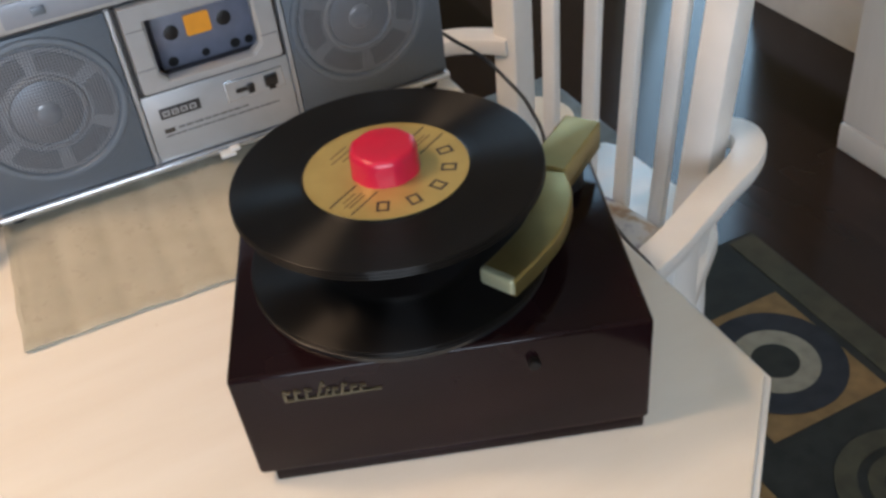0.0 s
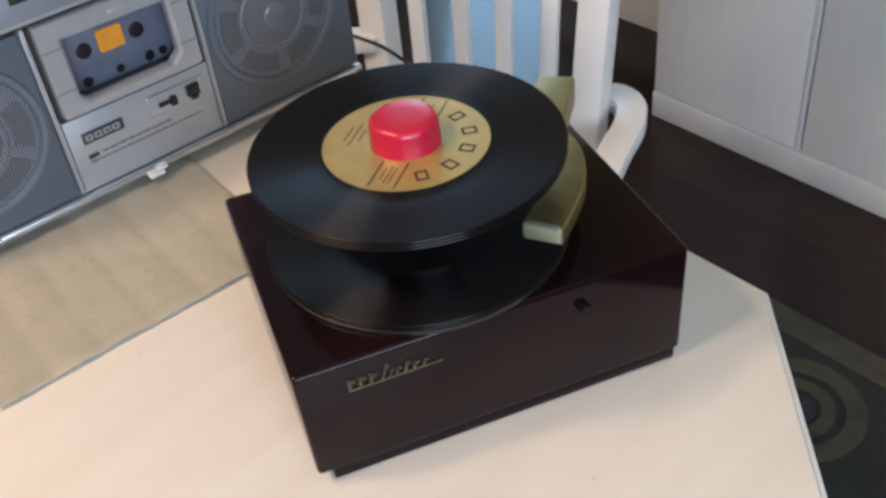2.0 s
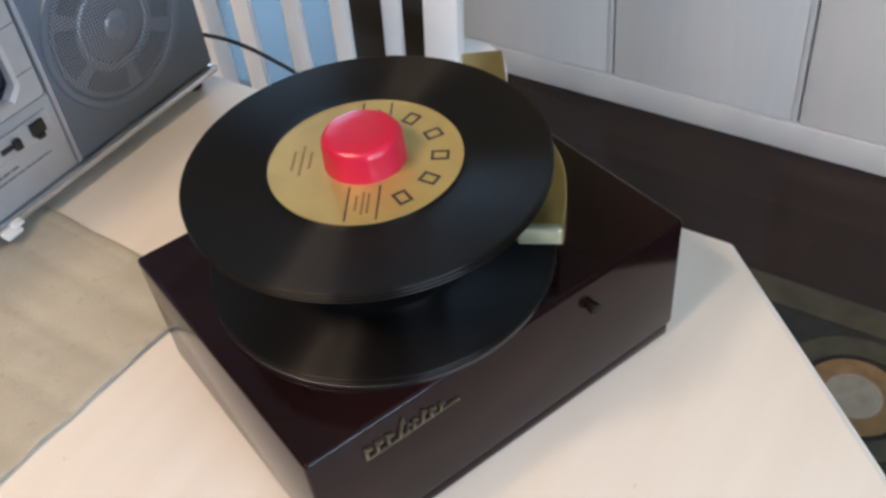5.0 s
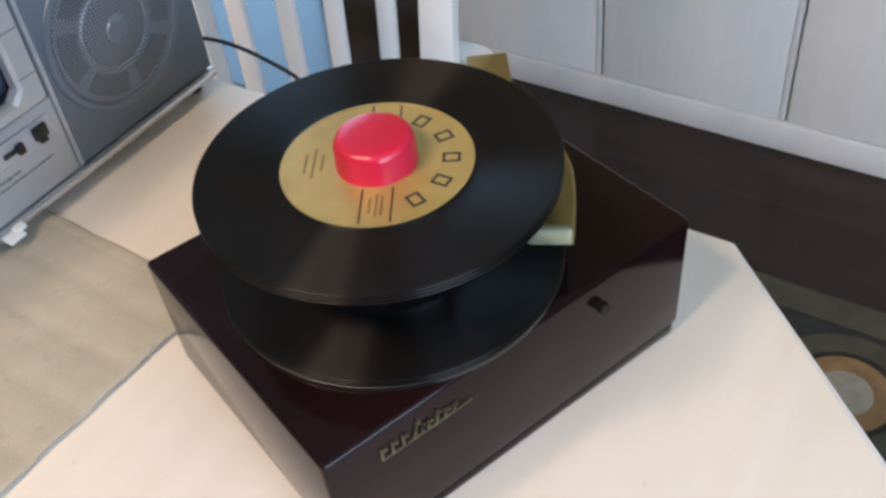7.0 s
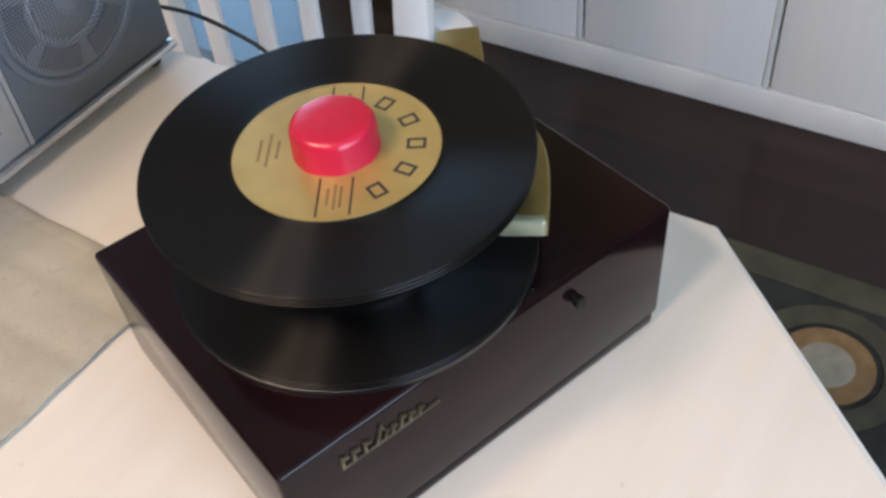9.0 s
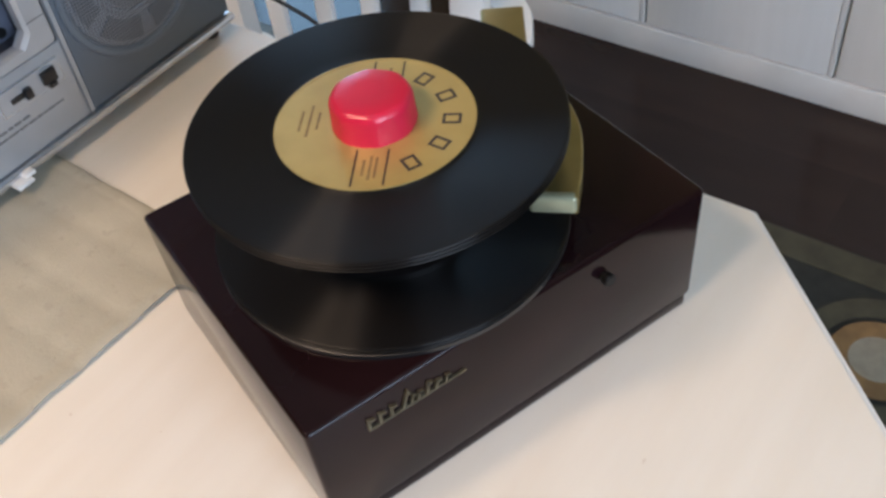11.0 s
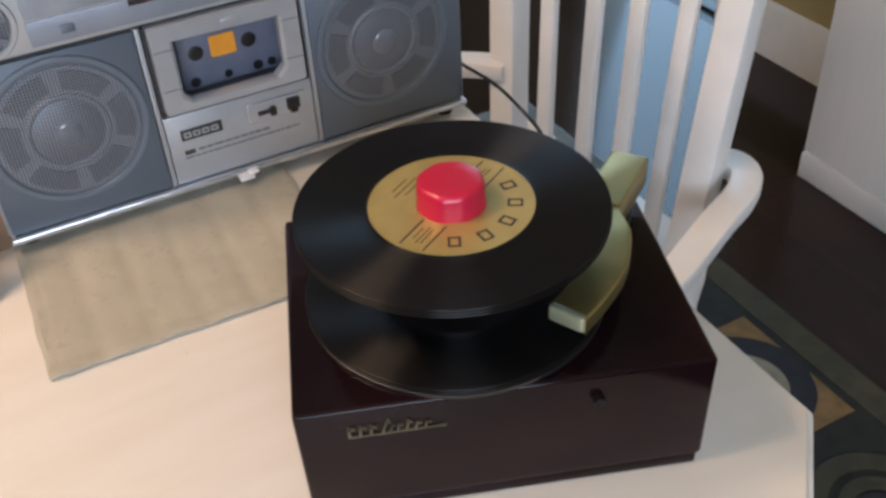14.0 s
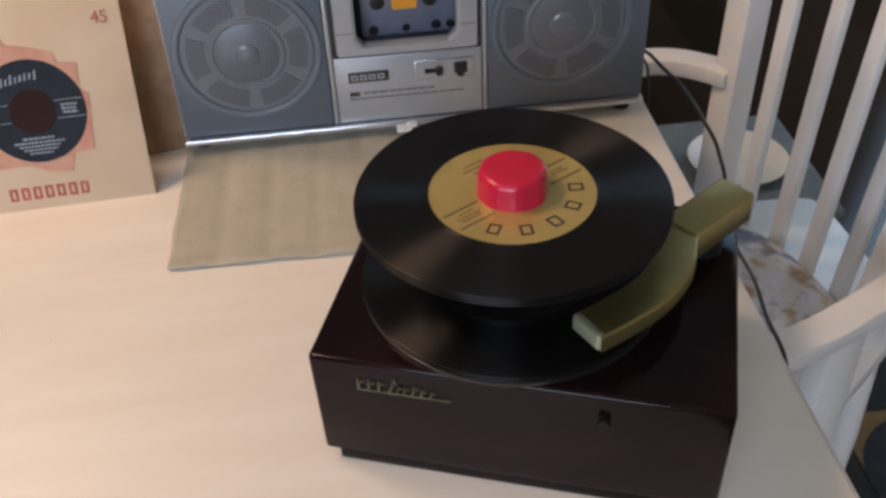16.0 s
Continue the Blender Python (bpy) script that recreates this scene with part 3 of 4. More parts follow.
for dy, w in ((-0.0260, 0.006), (-0.0300, 0.011), (-0.0340, 0.007)):
    part("print_bar", moved(box(-w, w, -0.0006, 0.0006, LZ0, LZ1), pose(0, 0, 0, 0, 0, LT - 90) @ pose(0, dy, 0)), M_PRINTFADE, lab)

# ---- cassette radio ----
radio = thing("cassette_radio", None, None, pose(-0.214, 0.288, TZ, 0, 0, 19.8), label="silver and grey stereo cassette radio standing on the table", category="radio")
RW, RH, RD = 0.394, 0.245, 0.105
part("body", joined(box(-0.002, RW, 0.030, RD, 0.010, RH, 0.004, 3), box(-0.002, 0.146, 0.004, 0.0335, 0.010, RH, 0.002), box(0.246, RW, 0.004, 0.0335, 0.010, RH, 0.002), box(0.146, 0.246, 0.004, 0.0335, 0.010, 0.0845), box(0.146, 0.246, 0.004, 0.0335, 0.1485, RH)), M_SILVER, radio)
for x in (0.012, RW - 0.014):
    for y in (0.014, RD - 0.02):
        part("foot", moved(lathe([(0, 0), (0.007, 0), (0.008, 0.003), (0.008, 0.011), (0, 0.011)], 20), pose(x, y, 0)), M_BLACK, radio, "small black rubber foot")
part("bottom_lip", box(-0.002, RW, -0.006, 0.008, 0.0125, 0.0180, 0.002), M_CHROME, radio, "bright metal lower lip")


def speaker(x0, x1, cx, cz):
    sp = part("speaker_panel", prism([(x0, 0.0195), (x1, 0.0195), (x1, 0.1555), (x0, 0.1555)], -0.0015, 0.006, 0.0012, axis="y"), M_GRILLE, radio, "grey perforated speaker panel")
    front = pose(cx, -0.0015, cz, 90)
    part("rim", lathe([(0.0525, -0.001), (0.0545, 0.0018), (0.057, 0.0024), (0.0592, 0.0018), (0.0605, -0.001)], 72), M_GRILLE, sp, m=front)
    part("mesh", lathe([(0, 0.0012), (0.052, 0.0006), (0.0525, -0.0008)], 64), M_GRILLE_LT, sp, "dark perforated speaker mesh", front)
    for k in range(6):
        part("basket_window", annulus(0, 0, 0.0335, 0.0485, 60 * k + 38, 60 * k + 84, 0.0004, 0.0014, 14), M_GRILLE_DK, sp, m=front)
    part("ring", lathe([(0.0262, 0.0008), (0.0275, 0.0022), (0.0295, 0.0022), (0.0310, 0.0008)], 56), M_GRILLE_LT, sp, m=front)
    part("dome", lathe([(0.0262, 0.0008), (0.022, 0.0021), (0.015, 0.0032), (0.007, 0.0038), (0, 0.0040)], 48), M_DOME, sp, "domed speaker centre", front)
    # extra cap on the plain dome, added only to catch small lamp glints
    part("glint_cap", lathe([(0.0105, 0.0034), (0.0098, 0.0042), (0.0075, 0.0052), (0.0040, 0.0058), (0, 0.0060)], 40), M_CAP, sp, "small glossy cap added to catch lamp glints", front)


speaker(0.0005, 0.1252, 0.0630, 0.0930)
speaker(0.2578, 0.3925, 0.3195, 0.0950)
for x in (0.1278, 0.2550):
    part("divider", box(x - 0.0017, x + 0.0017, -0.003, 0.005, 0.020, 0.157, 0.0006), M_SILVER, radio, "pale raised divider")
part("control_strip", box(0.1302, 0.2526, -0.002, 0.006, 0.0195, 0.0800, 0.001), M_SILVER, radio)
for x0, x1, z0, z1 in ((0.1310, 0.1333, 0.0805, 0.1560), (0.2497, 0.2520, 0.0805, 0.1560), (0.1333, 0.2497, 0.0805, 0.0830)):
    part("door_seam", box(x0, x1, -0.0012, 0.005, z0, z1), M_DARKGAP, radio)
# cassette door with a window cut in it
W = [(0.1508, 0.1418), (0.2325, 0.1405), (0.2325, 0.0985), (0.2250, 0.0910), (0.1570, 0.0910), (0.1508, 0.0975)]
bm = bmesh.new()
Wi = [Vector((x, 0, z)) for x, z in W]
Wo = [Vector((x, 0, z)) for x, z in ((0.1338, 0.1560), (0.2492, 0.1560), (0.2492, 0.0850), (0.2472, 0.0832), (0.1358, 0.0835), (0.1338, 0.0855))]
lay = []
for y, ring, k in ((-0.0065, Wo, 0.0012), (-0.0065, Wi, -0.0048), (-0.0040, Wi, 0.0), (0.0035, Wi, 0.0), (0.0035, Wo, 0.0), (-0.0050, Wo, 0.0)):
    c = Vector((0.1916, 0, 0.118))
    lay.append([bm.verts.new((p.x + (c.x - p.x) * k * 12, y, p.z + (c.z - p.z) * k * 12)) for p in ring])
for a, b in zip(lay, lay[1:] + lay[:1]):
    for k in range(6):
        bm.faces.new((a[k], a[(k + 1) % 6], b[(k + 1) % 6], b[k]))
cdoor = part("cassette_door", bm, M_SILVER, radio, "silver cassette door with a chamfered window")
part("recess", joined(box(0.1465, 0.2455, 0.0265, 0.0290, 0.0850, 0.1480), box(0.1465, 0.1480, 0.0040, 0.0264, 0.0850, 0.1480), box(0.2440, 0.2455, 0.0040, 0.0264, 0.0850, 0.1480), box(0.1481, 0.2439, 0.0040, 0.0264, 0.0850, 0.0862), box(0.1481, 0.2439, 0.0040, 0.0264, 0.1468, 0.1480)), M_CASS_WELL, radio, "dark cassette well")
CD = 0.0185
tape = part("cassette", box(0.1565, 0.2390, CD + 0.0006, CD + 0.0075, 0.0866, 0.1335, 0.0010), M_CASS, radio, "grey-blue cassette behind the window")
part("cassette_label", moved(prism(rounded(0.0205, 0.0175, 0.002), 0, 0.0008), pose(0.1925, CD + 0.0006, 0.1185, 90)), M_ORANGE, tape, "orange paper label")
for z in (0.1365, 0.1040):
    for x0, x1 in ((0.1350, 0.1493), (0.2345, 0.2480)):
        part("door_groove", box(x0, x1, -0.0068, -0.0060, z, z + 0.0007), M_GREYPRINT, cdoor)
for x, z, r in ((0.1705, 0.1165, 0.0062), (0.2135, 0.1165, 0.0062), (0.1660, 0.0925, 0.0042), (0.1930, 0.0925, 0.0034), (0.2180, 0.0930, 0.0042), (0.2295, 0.0930, 0.0036)):
    part("hub_hole", moved(lathe([(0, 0.0006), (r * 0.9, 0.0006), (r, 0.0003), (r, -0.001)], 22), pose(x, CD + 0.0006, z, 90)), M_BLACK, tape)
part("finger_grip", box(0.188, 0.204, -0.0085, -0.006, 0.1475, 0.1505, 0.001), M_SILVER, cdoor)
# maker's plate, drawn as plain bars
plate = part("name_plate", box(0.1410, 0.1745, -0.0032, -0.001, 0.0575, 0.0668, 0.0005), M_DARKGAP, radio, "dark name plate with pale bars")
for k in range(4):
    x = 0.1432 + 0.0073 * k
    part("print_block", joined(*(box(a, b, -0.0037, -0.003, c, d) for a, b, c, d in ((x, x + 0.0013, 0.0600, 0.0646), (x + 0.0045, x + 0.0058, 0.0600, 0.0646), (x + 0.0013, x + 0.0045, 0.0634, 0.0646), (x + 0.0013, x + 0.0045, 0.0600, 0.0612)))), M_SILVER, plate)
part("print_bar", box(0.1410, 0.1495, -0.0026, -0.0018, 0.0446, 0.0482), M_PRINT, radio)
rng = random.Random(11)
for x0, x1, z0, z1 in ((0.1525, 0.2120, 0.0460, 0.0476), (0.1410, 0.2380, 0.0412, 0.0424)):
    x = x0
    while x < x1:
        w = rng.uniform(0.003, 0.008)
        part("print_bar", box(x, min(x + w, x1), -0.0026, -0.0018, z0, z1), M_GREYPRINT, radio)
        x += w + 0.0011
plate = part("switch_plate", box(0.1960, 0.2460, -0.0030, -0.001, 0.0545, 0.0725, 0.0005), M_CHROME, radio, "thin framed switch plate")
part("switch_inset", box(0.1970, 0.2450, -0.0034, -0.0028, 0.0555, 0.0715), M_SILVER, plate)
part("switch", joined(box(0.2045, 0.2200, -0.0045, -0.0032, 0.0610, 0.0645), box(0.2140, 0.2195, -0.0075, -0.0032, 0.0590, 0.0665, 0.0008)), M_BLACK, plate, "black slide switch")
part("switch", joined(box(0.2290, 0.2400, -0.0065, -0.0032, 0.0595, 0.0690, 0.0008), box(0.2315, 0.2370, -0.0075, -0.0032, 0.0570, 0.0600)), M_BLACK, plate, "black push switch")
part("latch", joined(box(0.1775, 0.1905, -0.0140, -0.0050, 0.0115, 0.0150, 0.0012), box(0.1865, 0.1950, -0.0110, -0.0040, 0.0140, 0.0172, 0.0012)), M_TRIM, radio, "small loose white latch piece")
# upper section: tweeters, display and indicator lights
part("seam", box(-0.001, RW - 0.001, 0.001, 0.006, 0.1565, 0.1585), M_DARKGAP, radio)
part("upper_panel", box(-0.001, RW - 0.001, -0.003, 0.006, 0.1590, 0.2400, 0.002), M_SILVER, radio, "bright silver upper panel")
for x in (0.0275, 0.3650):
    tw = part("tweeter", lathe([(0.0205, 0), (0.0215, 0.0015), (0.0245, 0.0015), (0.0255, 0)], 48), M_SILVER, radio, "ringed tweeter", pose(x, -0.003, 0.1840, 90))
    part("mesh", lathe([(0, 0.0008), (0.0205, 0.0002)], 40), M_GRILLE_DK, tw)
    part("dome", lathe([(0.0125, 0.0006), (0.008, 0.003), (0, 0.004)], 32), M_GRILLE_DK, tw)
for k in range(6):
    for tw in [o for o in radio.children if o.name.startswith("tweeter")]:
        part("rib", annulus(0, 0, 0.0110, 0.0200, 60 * k + 8, 60 * k + 26, 0.0003, 0.0016, 5), M_GRILLE_LT, tw)
part("button_strip", box(0.0570, 0.3370, -0.0040, -0.002, 0.1625, 0.1812, 0.0008), M_STRIP, radio, "grey-blue strip below the tuner")
disp = part("tuner_window", box(0.0570, 0.3370, -0.0042, -0.002, 0.1825, 0.2330, 0.001), M_SMOKE_LIT, radio, "smoked tuner window with reflected daylight in its colour")
slot = part("indicator_slot", box(0.1270, 0.2400, -0.0052, -0.004, 0.1760, 0.1840, 0.0005), M_BLACK, radio, "black indicator slot")
for x in (0.1405, 0.1475, 0.2150, 0.2210):
    part("indicator", box(x, x + 0.0040, -0.0060, -0.0050, 0.1782, 0.1816), M_LED, slot, "glowing red indicator")
part("indicator", box(0.0815, 0.0845, -0.0054, -0.004, 0.1965, 0.1995), M_LED, disp, "glowing red indicator")
part("button", box(0.0780, 0.0880, -0.0060, -0.004, 0.1680, 0.1745, 0.001), M_GRILLE, radio, "small grey push button")

# ---- chair ----
TURNED = -49.96
P0 = Vector((0.2495, 0.6924, 0))
CHAIR = pose(P0.x, P0.y, 0, 0, 0, TURNED)
chair = thing("chair", None, None, CHAIR, label="white painted slat-back armchair drawn up to the table", category="chair")
# chair axes: x along the back, y outwards behind it; the back is bowed in plan
SP, MID = [0.0, 0.0427, 0.0926, 0.1427, 0.1994, 0.2559], 0.12795


def bow(s):
    return 0.0277 * (1 - ((s - MID) / MID) ** 2)


def back_at(s, z):
    k = z - 0.45
    return Vector((s + 0.3787 * (s - MID) * k, 0.0778 * k + bow(s), z))


SEATZ = 0.445
for i, s in enumerate(SP):
    w, d = ((0.036, 0.034) if i in (0, 5) else (0.0205, 0.012))
    part("post" if i in (0, 5) else "slat", sweep([back_at(s, SEATZ - 0.02), back_at(s, 0.6), back_at(s, 0.8), back_at(s, 1.0)], rounded(w, d, 0.003, 2), up=(0, 1, 0), steps=3), M_WHITE, chair)
part("top_rail", sweep([back_at(SP[0], 1.0) + Vector((-0.03, 0, 0)), back_at(MID, 1.0) + Vector((0, 0.006, 0.01)), back_at(SP[5], 1.0) + Vector((0.03, 0, 0))], rounded(0.022, 0.07, 0.008, 3), steps=8), M_WHITE, chair)
back = CHAIR.inverted()


def local(points, z=0.0):
    return [back @ Vector((x, y, z)) for x, y in points]


# the seat runs on a hand's width behind the slats
SEAT = local([(0.050, 0.660), (0.300, 0.731), (0.352, 0.748), (0.378, 0.750), (0.396, 0.734), (0.449, 0.614), (0.468, 0.555), (0.460, 0.520), (0.385, 0.395), (0.290, 0.235)])
part("seat", prism([(v.x, v.y) for v in SEAT], SEATZ - 0.03, SEATZ, 0.007, 3), M_WHITE, chair)
ARM = local([(0.446, 0.520), (0.468, 0.511), (0.470, 0.482), (0.449, 0.449), (0.414, 0.415), (0.375, 0.374), (0.345, 0.343), (0.314, 0.316), (0.276, 0.284), (0.234, 0.248)], 0.590)
ARM2 = local([(0.250, 0.704), (0.225, 0.717), (0.188, 0.727), (0.152, 0.722), (0.110, 0.698), (0.060, 0.658), (0.015, 0.622), (-0.030, 0.586)], 0.635)
for run, (fx, fy), ztop in ((ARM, (0.357, 0.360), 0.582), (ARM2, (0.070, 0.667), 0.627)):
    part("arm", sweep(run, rounded(0.034, 0.021, 0.0035, 2), steps=6), M_WHITE, chair)
    f = back @ Vector((fx, fy, 0))
    part("arm_support", sweep([Vector((f.x, f.y - 0.01, 0.0)), Vector((f.x, f.y, 0.35)), Vector((f.x, f.y, ztop))], rounded(0.026, 0.046, 0.004, 2), up=(0, 1, 0), steps=5), M_WHITE, chair)
for x, y in ((0.005, 0.05), (0.235, 0.05)):
    part("leg", moved(lathe([(0, 0), (0.013, 0), (0.018, 0.06), (0.021, 0.25), (0.016, SEATZ - 0.028), (0, SEATZ - 0.028)], 16), pose(x, y, 0)), M_WHITE, chair)
# soft cushion: a domed pad with a puckered surface, following the bow of the back
bm = bmesh.new()
NU, NV, CT = 26, 26, 0.030
for side in (1, -1):
    rows = []
    for i in range(NU + 1):
        row = []
        for j in range(NV + 1):
            u, v = i / NU, j / NV
            x = 0.000 + 0.232 * u
            y = (bow(x) - 0.016) * v + (-0.33) * (1 - v)
            rim = min(u, 1 - u, v, 1 - v)
            dome = min(1.0, rim / 0.10)
            h = CT * 0.5 * (0.25 + 0.75 * math.sqrt(max(0.0, 1 - (1 - dome) ** 2)))
            z = SEATZ + CT * 0.5 + side * h
            if side > 0:
                z += 0.0035 * noise.noise((x * 22, y * 22, 0)) * dome
            row.append(bm.verts.new((x, y, z)))
        rows.append(row)
    for i in range(NU):
        for j in range(NV):
            bm.faces.new((rows[i][j], rows[i + 1][j], rows[i + 1][j + 1], rows[i][j + 1]))
    if side > 0:
        top_rows = rows
ring = lambda r: [r[i][0] for i in range(NU)] + [r[NU][j] for j in range(NV)] + [r[i][NV] for i in range(NU, 0, -1)] + [r[0][j] for j in range(NV, 0, -1)]
ra, rb = ring(top_rows), ring(rows)
for k in range(len(ra)):
    q = (k + 1) % len(ra)
    bm.faces.new((ra[k], ra[q], rb[q], rb[k]))
thing("seat_cushion", bm, M_CUSHION, pose(P0.x, P0.y, 0.0005, 0, 0, TURNED), label="pale floral cotton seat cushion on the white chair", category="cushion")

# ---- low stool with a plate, beyond the chair ----
stool = thing("stool", None, None, pose(0.315, 0.93, 0, 0, 0, 20), label="low stool with a grey-blue fabric top", category="stool")
part("cushion", box(-0.15, 0.084, -0.15, 0.117, 0.33, 0.38, 0.016, 4), M_STOOL, stool)
for x in (-0.12, 0.055):
    for y in (-0.12, 0.09):
        part("leg", moved(lathe([(0, 0), (0.012, 0), (0.016, 0.332), (0, 0.332)], 14), pose(x, y, 0)), M_BLACK, stool)
thing("plate", lathe([(0, 0.002), (0.045, 0.002), (0.048, 0), (0.052, 0.003), (0.071, 0.013), (0.072, 0.015), (0.069, 0.015), (0.05, 0.006), (0, 0.005)], 56), M_CHINA, pose(0.293, 0.905, 0.3795), label="round white china plate on the stool", category="plate")

# ---- record sleeves ----
SM = pose(-0.22, 0.232, TZ, 0, 0, 22.6) @ pose(0, 0, 0, -20)
sleeve = thing("record_sleeve", box(-0.1785, 0, 0, 0.0022, 0.0, 0.1785, 0.0008), M_SLEEVE, SM, label="kraft paper record sleeve with pink print, propped upright", category="record sleeve", group="record sleeves")
CXs, CZs = -0.0800, 0.0785
front = pose(CXs, -0.0010, CZs, 90)
part("pink_print", prism([(-0.1786, 0.140), (-0.094, 0.142), (-0.090, 0.131), (-0.072, 0.127), (-0.056, 0.122), (-0.055, 0.114), (-0.040, 0.112), (-0.042, 0.092), (-0.036, 0.088), (-0.040, 0.044), (-0.056, 0.042), (-0.060, 0.028), (-0.078, 0.030), (-0.092, 0.036), (-0.1786, 0.036)], -0.0010, 0.0005, axis="y"), M_PINK, sleeve, "faded pink printed panel")
part("label", lathe([(0, 0.0010), (0.0400, 0.0010), (0.0405, 0)], 64), M_LABELBLK, sleeve, "blue-black record label seen through the sleeve", front)
part("centre_hole", lathe([(0, 0.0015), (0.0172, 0.0015), (0.0176, 0.0008)], 40), M_HOLE, sleeve, "dark centre hole", front)
rng = random.Random(3)
for sx in (-1, 1):
    for dz in (0.007, -0.007):
        part("print_bar", moved(box(-0.0105, 0.0105, -0.0003, 0.0003, 0.0009, 0.0013), front @ pose(sx * 0.0285, dz, 0)), M_PRINTSILV, sleeve)
for x0, x1, dz, h in ((0.022, 0.034, 0.003, 0.0010), (0.022, 0.033, 0.000, 0.0010), (0.023, 0.034, -0.003, 0.0010), (-0.012, 0.012, -0.021, 0.0009), (-0.019, 0.019, -0.0243, 0.0008), (-0.016, 0.016, -0.0272, 0.0007), (-0.013, 0.013, -0.0300, 0.0007), (-0.009, 0.009, -0.0328, 0.0007)):
    x = x0
    while x < x1:
        w = rng.uniform(0.0015, 0.0042)
        part("print_bar", moved(box(x, min(x + w, x1), dz - h, dz + h, 0.0009, 0.0013), front), M_PRINTSILV, sleeve)
        x += w + 0.0007
for x0, w, z0, z1 in ((-0.020, 0.0030, 0.021, 0.028), (-0.016, 0.0024, 0.022, 0.027), (-0.0125, 0.0030, 0.0225, 0.030), (-0.0085, 0.0022, 0.0235, 0.028), (-0.0052, 0.0030, 0.024, 0.029), (-0.0012, 0.0024, 0.0245, 0.030), (0.0022, 0.0030, 0.0255, 0.030), (0.0062, 0.0026, 0.0245, 0.032)):
    part("print_bar", moved(prism([(x0, z0), (x0 + w * 0.6, z0), (x0 + w, z1), (x0 + w * 0.4, z1)], 0.0009, 0.0014), front), M_PRINTSILV, sleeve)
for k in range(7):
    x = -0.1125 + 0.0092 * k
    part("print_block", joined(*(box(a, b, -0.0006, 0.0005, c, d) for a, b, c, d in ((x, x + 0.0020, 0.0085, 0.0185), (x + 0.0044, x + 0.0064, 0.0085, 0.0185), (x + 0.0020, x + 0.0044, 0.0166, 0.0185), (x + 0.0020, x + 0.0044, 0.0085, 0.0104)))), M_INKRED, sleeve)
part("yellow_print", prism([(-0.1786, 0.1786), (-0.083, 0.1786), (-0.092, 0.1600), (-0.1786, 0.1550)], -0.0004, 0.0005, axis="y"), M_YELLOW, sleeve, "yellow printed corner")
part("blue_print", prism([(-0.1786, 0.1565), (-0.090, 0.1600), (-0.096, 0.1560), (-0.1786, 0.1525)], -0.0007, 0.0004, axis="y"), M_BLUEINK, sleeve, "navy printed stripe")
cu = bpy.data.curves.new("size_text", "FONT")
cu.body, cu.size, cu.extrude, cu.align_x = "45", 0.0135, 0.0003, "CENTER"
txt = new("size_text", cu)
cu.materials.append(M_INKRED)
txt.parent = sleeve
txt.matrix_basis = pose(-0.0165, -0.0004, 0.1400, 90)
tagged(txt, label="red printed numeral 45")
for k, (dx, dy, turn, lean, hh) in enumerate(((0.012, 0.075, 8, -10, 0.178), (0.016, 0.082, 10, -9, 0.176), (0.010, 0.088, 12, -8, 0.179))):
    worn = thing("record_sleeve", box(-0.178, 0, 0, 0.004, 0, hh, 0.0012), M_SLEEVE_DK if k != 1 else M_SLEEVE, pose(-0.222 + dx, 0.232 + dy, TZ, 0, 0, 22.6 + turn) @ pose(0, 0, 0, lean), label="old brown paper record sleeve standing behind another", category="record sleeve", group="record sleeves")
    part("side_seam", box(-0.0085, -0.0005, -0.0004, 0.0003, 0.001, hh - 0.001), M_SLEEVE, worn, "pale glued side seam")
    part("top_fold", prism([(-0.030, hh - 0.0005), (-0.0006, hh - 0.0005), (-0.0006, hh - 0.055)], -0.0008, -0.0003, axis="y"), M_PAPER, worn, "pale torn paper corner")
    part("inner_sheet", box(-0.176, -0.002, 0.0012, 0.0028, hh - 0.002, hh + 0.003), M_PAPER, worn, "pale inner paper sheet")

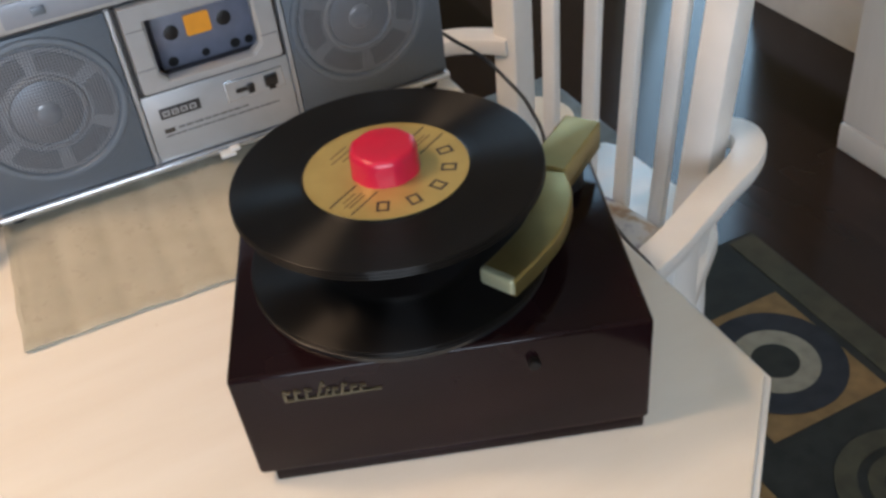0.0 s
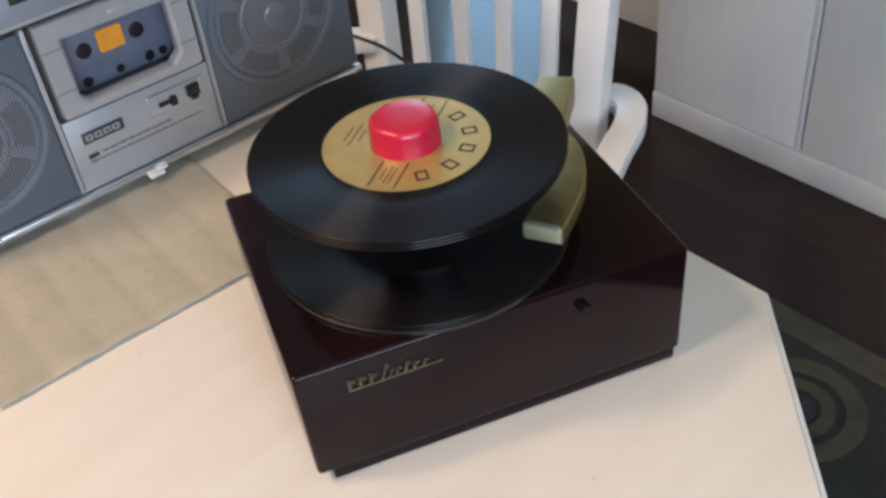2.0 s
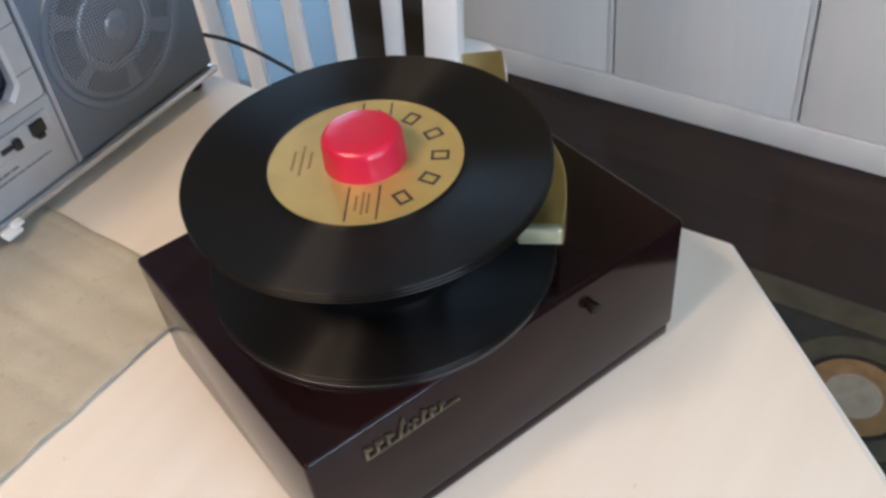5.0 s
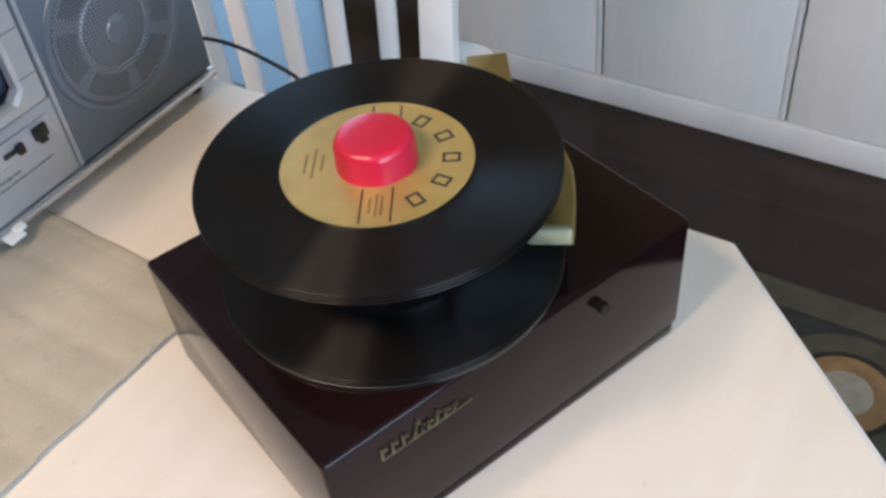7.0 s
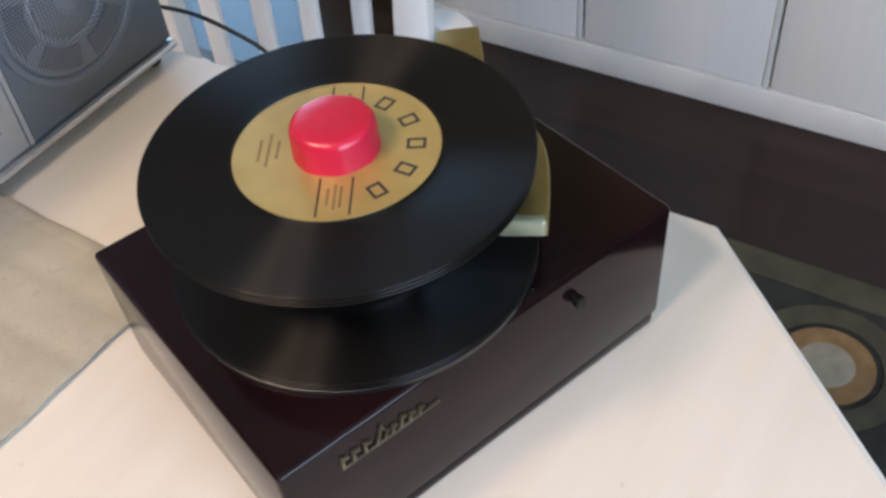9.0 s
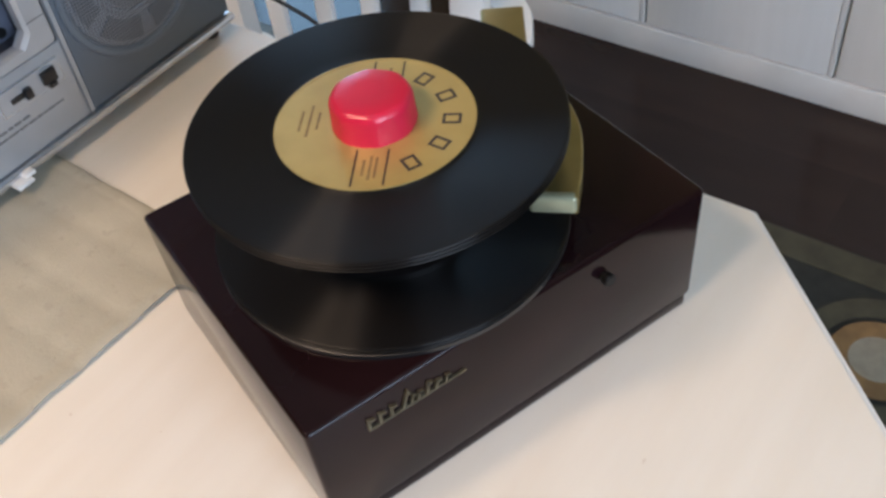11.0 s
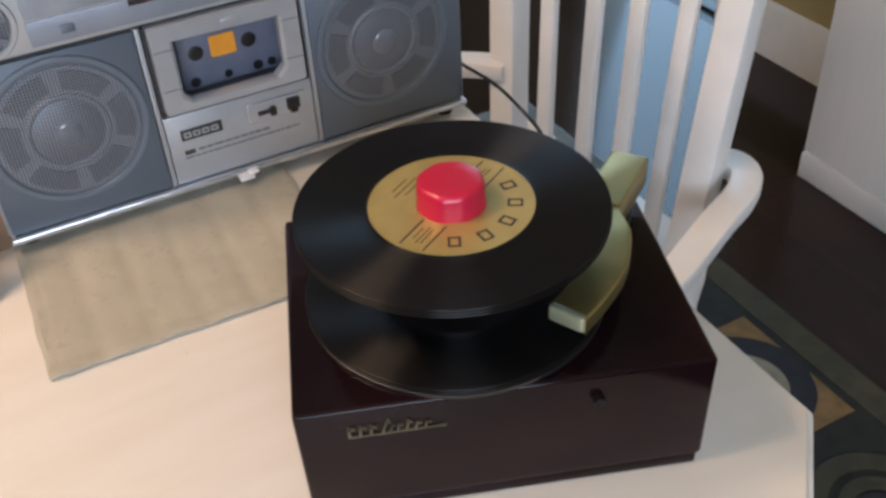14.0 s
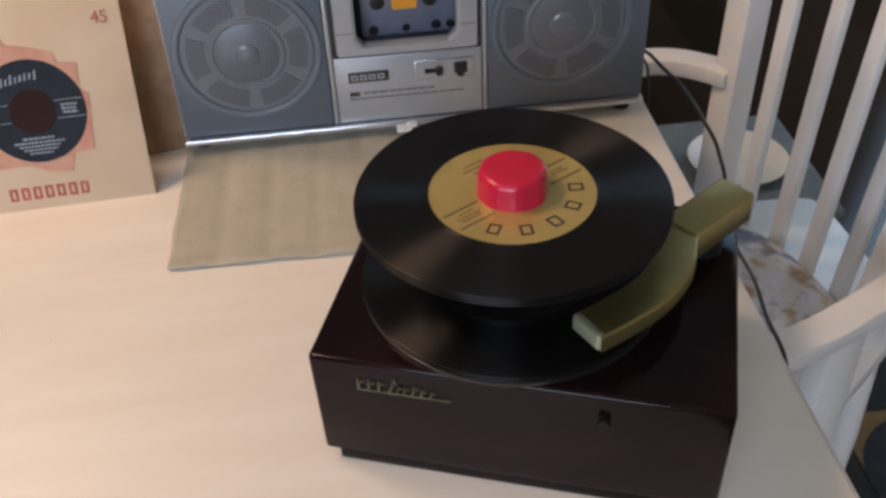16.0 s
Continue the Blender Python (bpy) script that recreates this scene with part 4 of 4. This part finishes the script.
# ---- cords ----
thing("power_cord", sweep([(0.120, 0.540, 0.756), (0.153, 0.508, 0.764), (0.172, 0.485, 0.760), (0.1915, 0.462, 0.754), (0.211, 0.439, 0.739), (0.229, 0.417, 0.717), (0.236, 0.392, 0.680), (0.200, 0.335, 0.600), (0.12, 0.30, 0.40), (0.08, 0.30, 0.12), (0.02, 0.34, 0.012), (-0.1, 0.40, 0.012)], circle(0.0018, 10), steps=10), M_CORD, label="black rubber cord running from the radio over the table edge", category="cord")
thing("power_cord", sweep([(0.200, 0.176, 0.764), (0.204, 0.215, 0.7535), (0.216, 0.245, 0.7545), (0.233, 0.257, 0.750), (0.243, 0.252, 0.739), (0.255, 0.231, 0.731), (0.263, 0.195, 0.730), (0.275, 0.154, 0.727), (0.268, 0.142, 0.705), (0.245, 0.130, 0.60), (0.235, 0.12, 0.30), (0.24, 0.10, 0.012), (0.28, 0.06, 0.012)], circle(0.0015, 10), steps=10), M_CORD, label="black rubber power cord hanging over the table edge", category="cord")

thing("radio_cord", sweep([(0.112, 0.515, 0.785), (0.135, 0.540, 0.765), (0.150, 0.560, 0.730), (0.158, 0.590, 0.690), (0.160, 0.600, 0.60), (0.15, 0.60, 0.20), (0.12, 0.60, 0.012), (0.02, 0.60, 0.012)], circle(0.0015, 10), steps=8), M_CORD, label="short black cord dropping from the radio over the table edge", category="cord")

# ---- ceiling lamp ----
cl = thing("ceiling_lamp", None, None, pose(LAMP_AT[0], LAMP_AT[1], H - 0.03), label="plain warm two-bulb ceiling lamp", category="ceiling lamp")
part("mount", lathe([(0, 0.03), (0.09, 0.03), (0.09, 0.015), (0.012, 0.0), (0.008, -0.15), (0, -0.15)], 32), M_TRIM, cl)
part("crossbar", box(-0.008, 0.008, -0.24, 0.24, -0.16, -0.145, 0.003), M_TRIM, cl)

# ---- floor boards ----
shared = {}
for i in range(28):
    x0 = X0 + i * 0.152
    y = Y0 - (i * 0.37) % 1.1
    while y < Y1:
        a, b = max(y, Y0), min(y + 1.2, Y1)
        if b - a > 0.02:
            key = round(b - a, 3)
            if key not in shared:
                shared[key] = mesh_of("floor_board", box(0, 0.15185, 0, b - a - 0.0002, -0.02, 0.0), M_FLOOR)
            ob = new("floor_board", shared[key])
            ob.parent = floor
            ob.matrix_basis = pose(x0, a, 0)
        y += 1.2
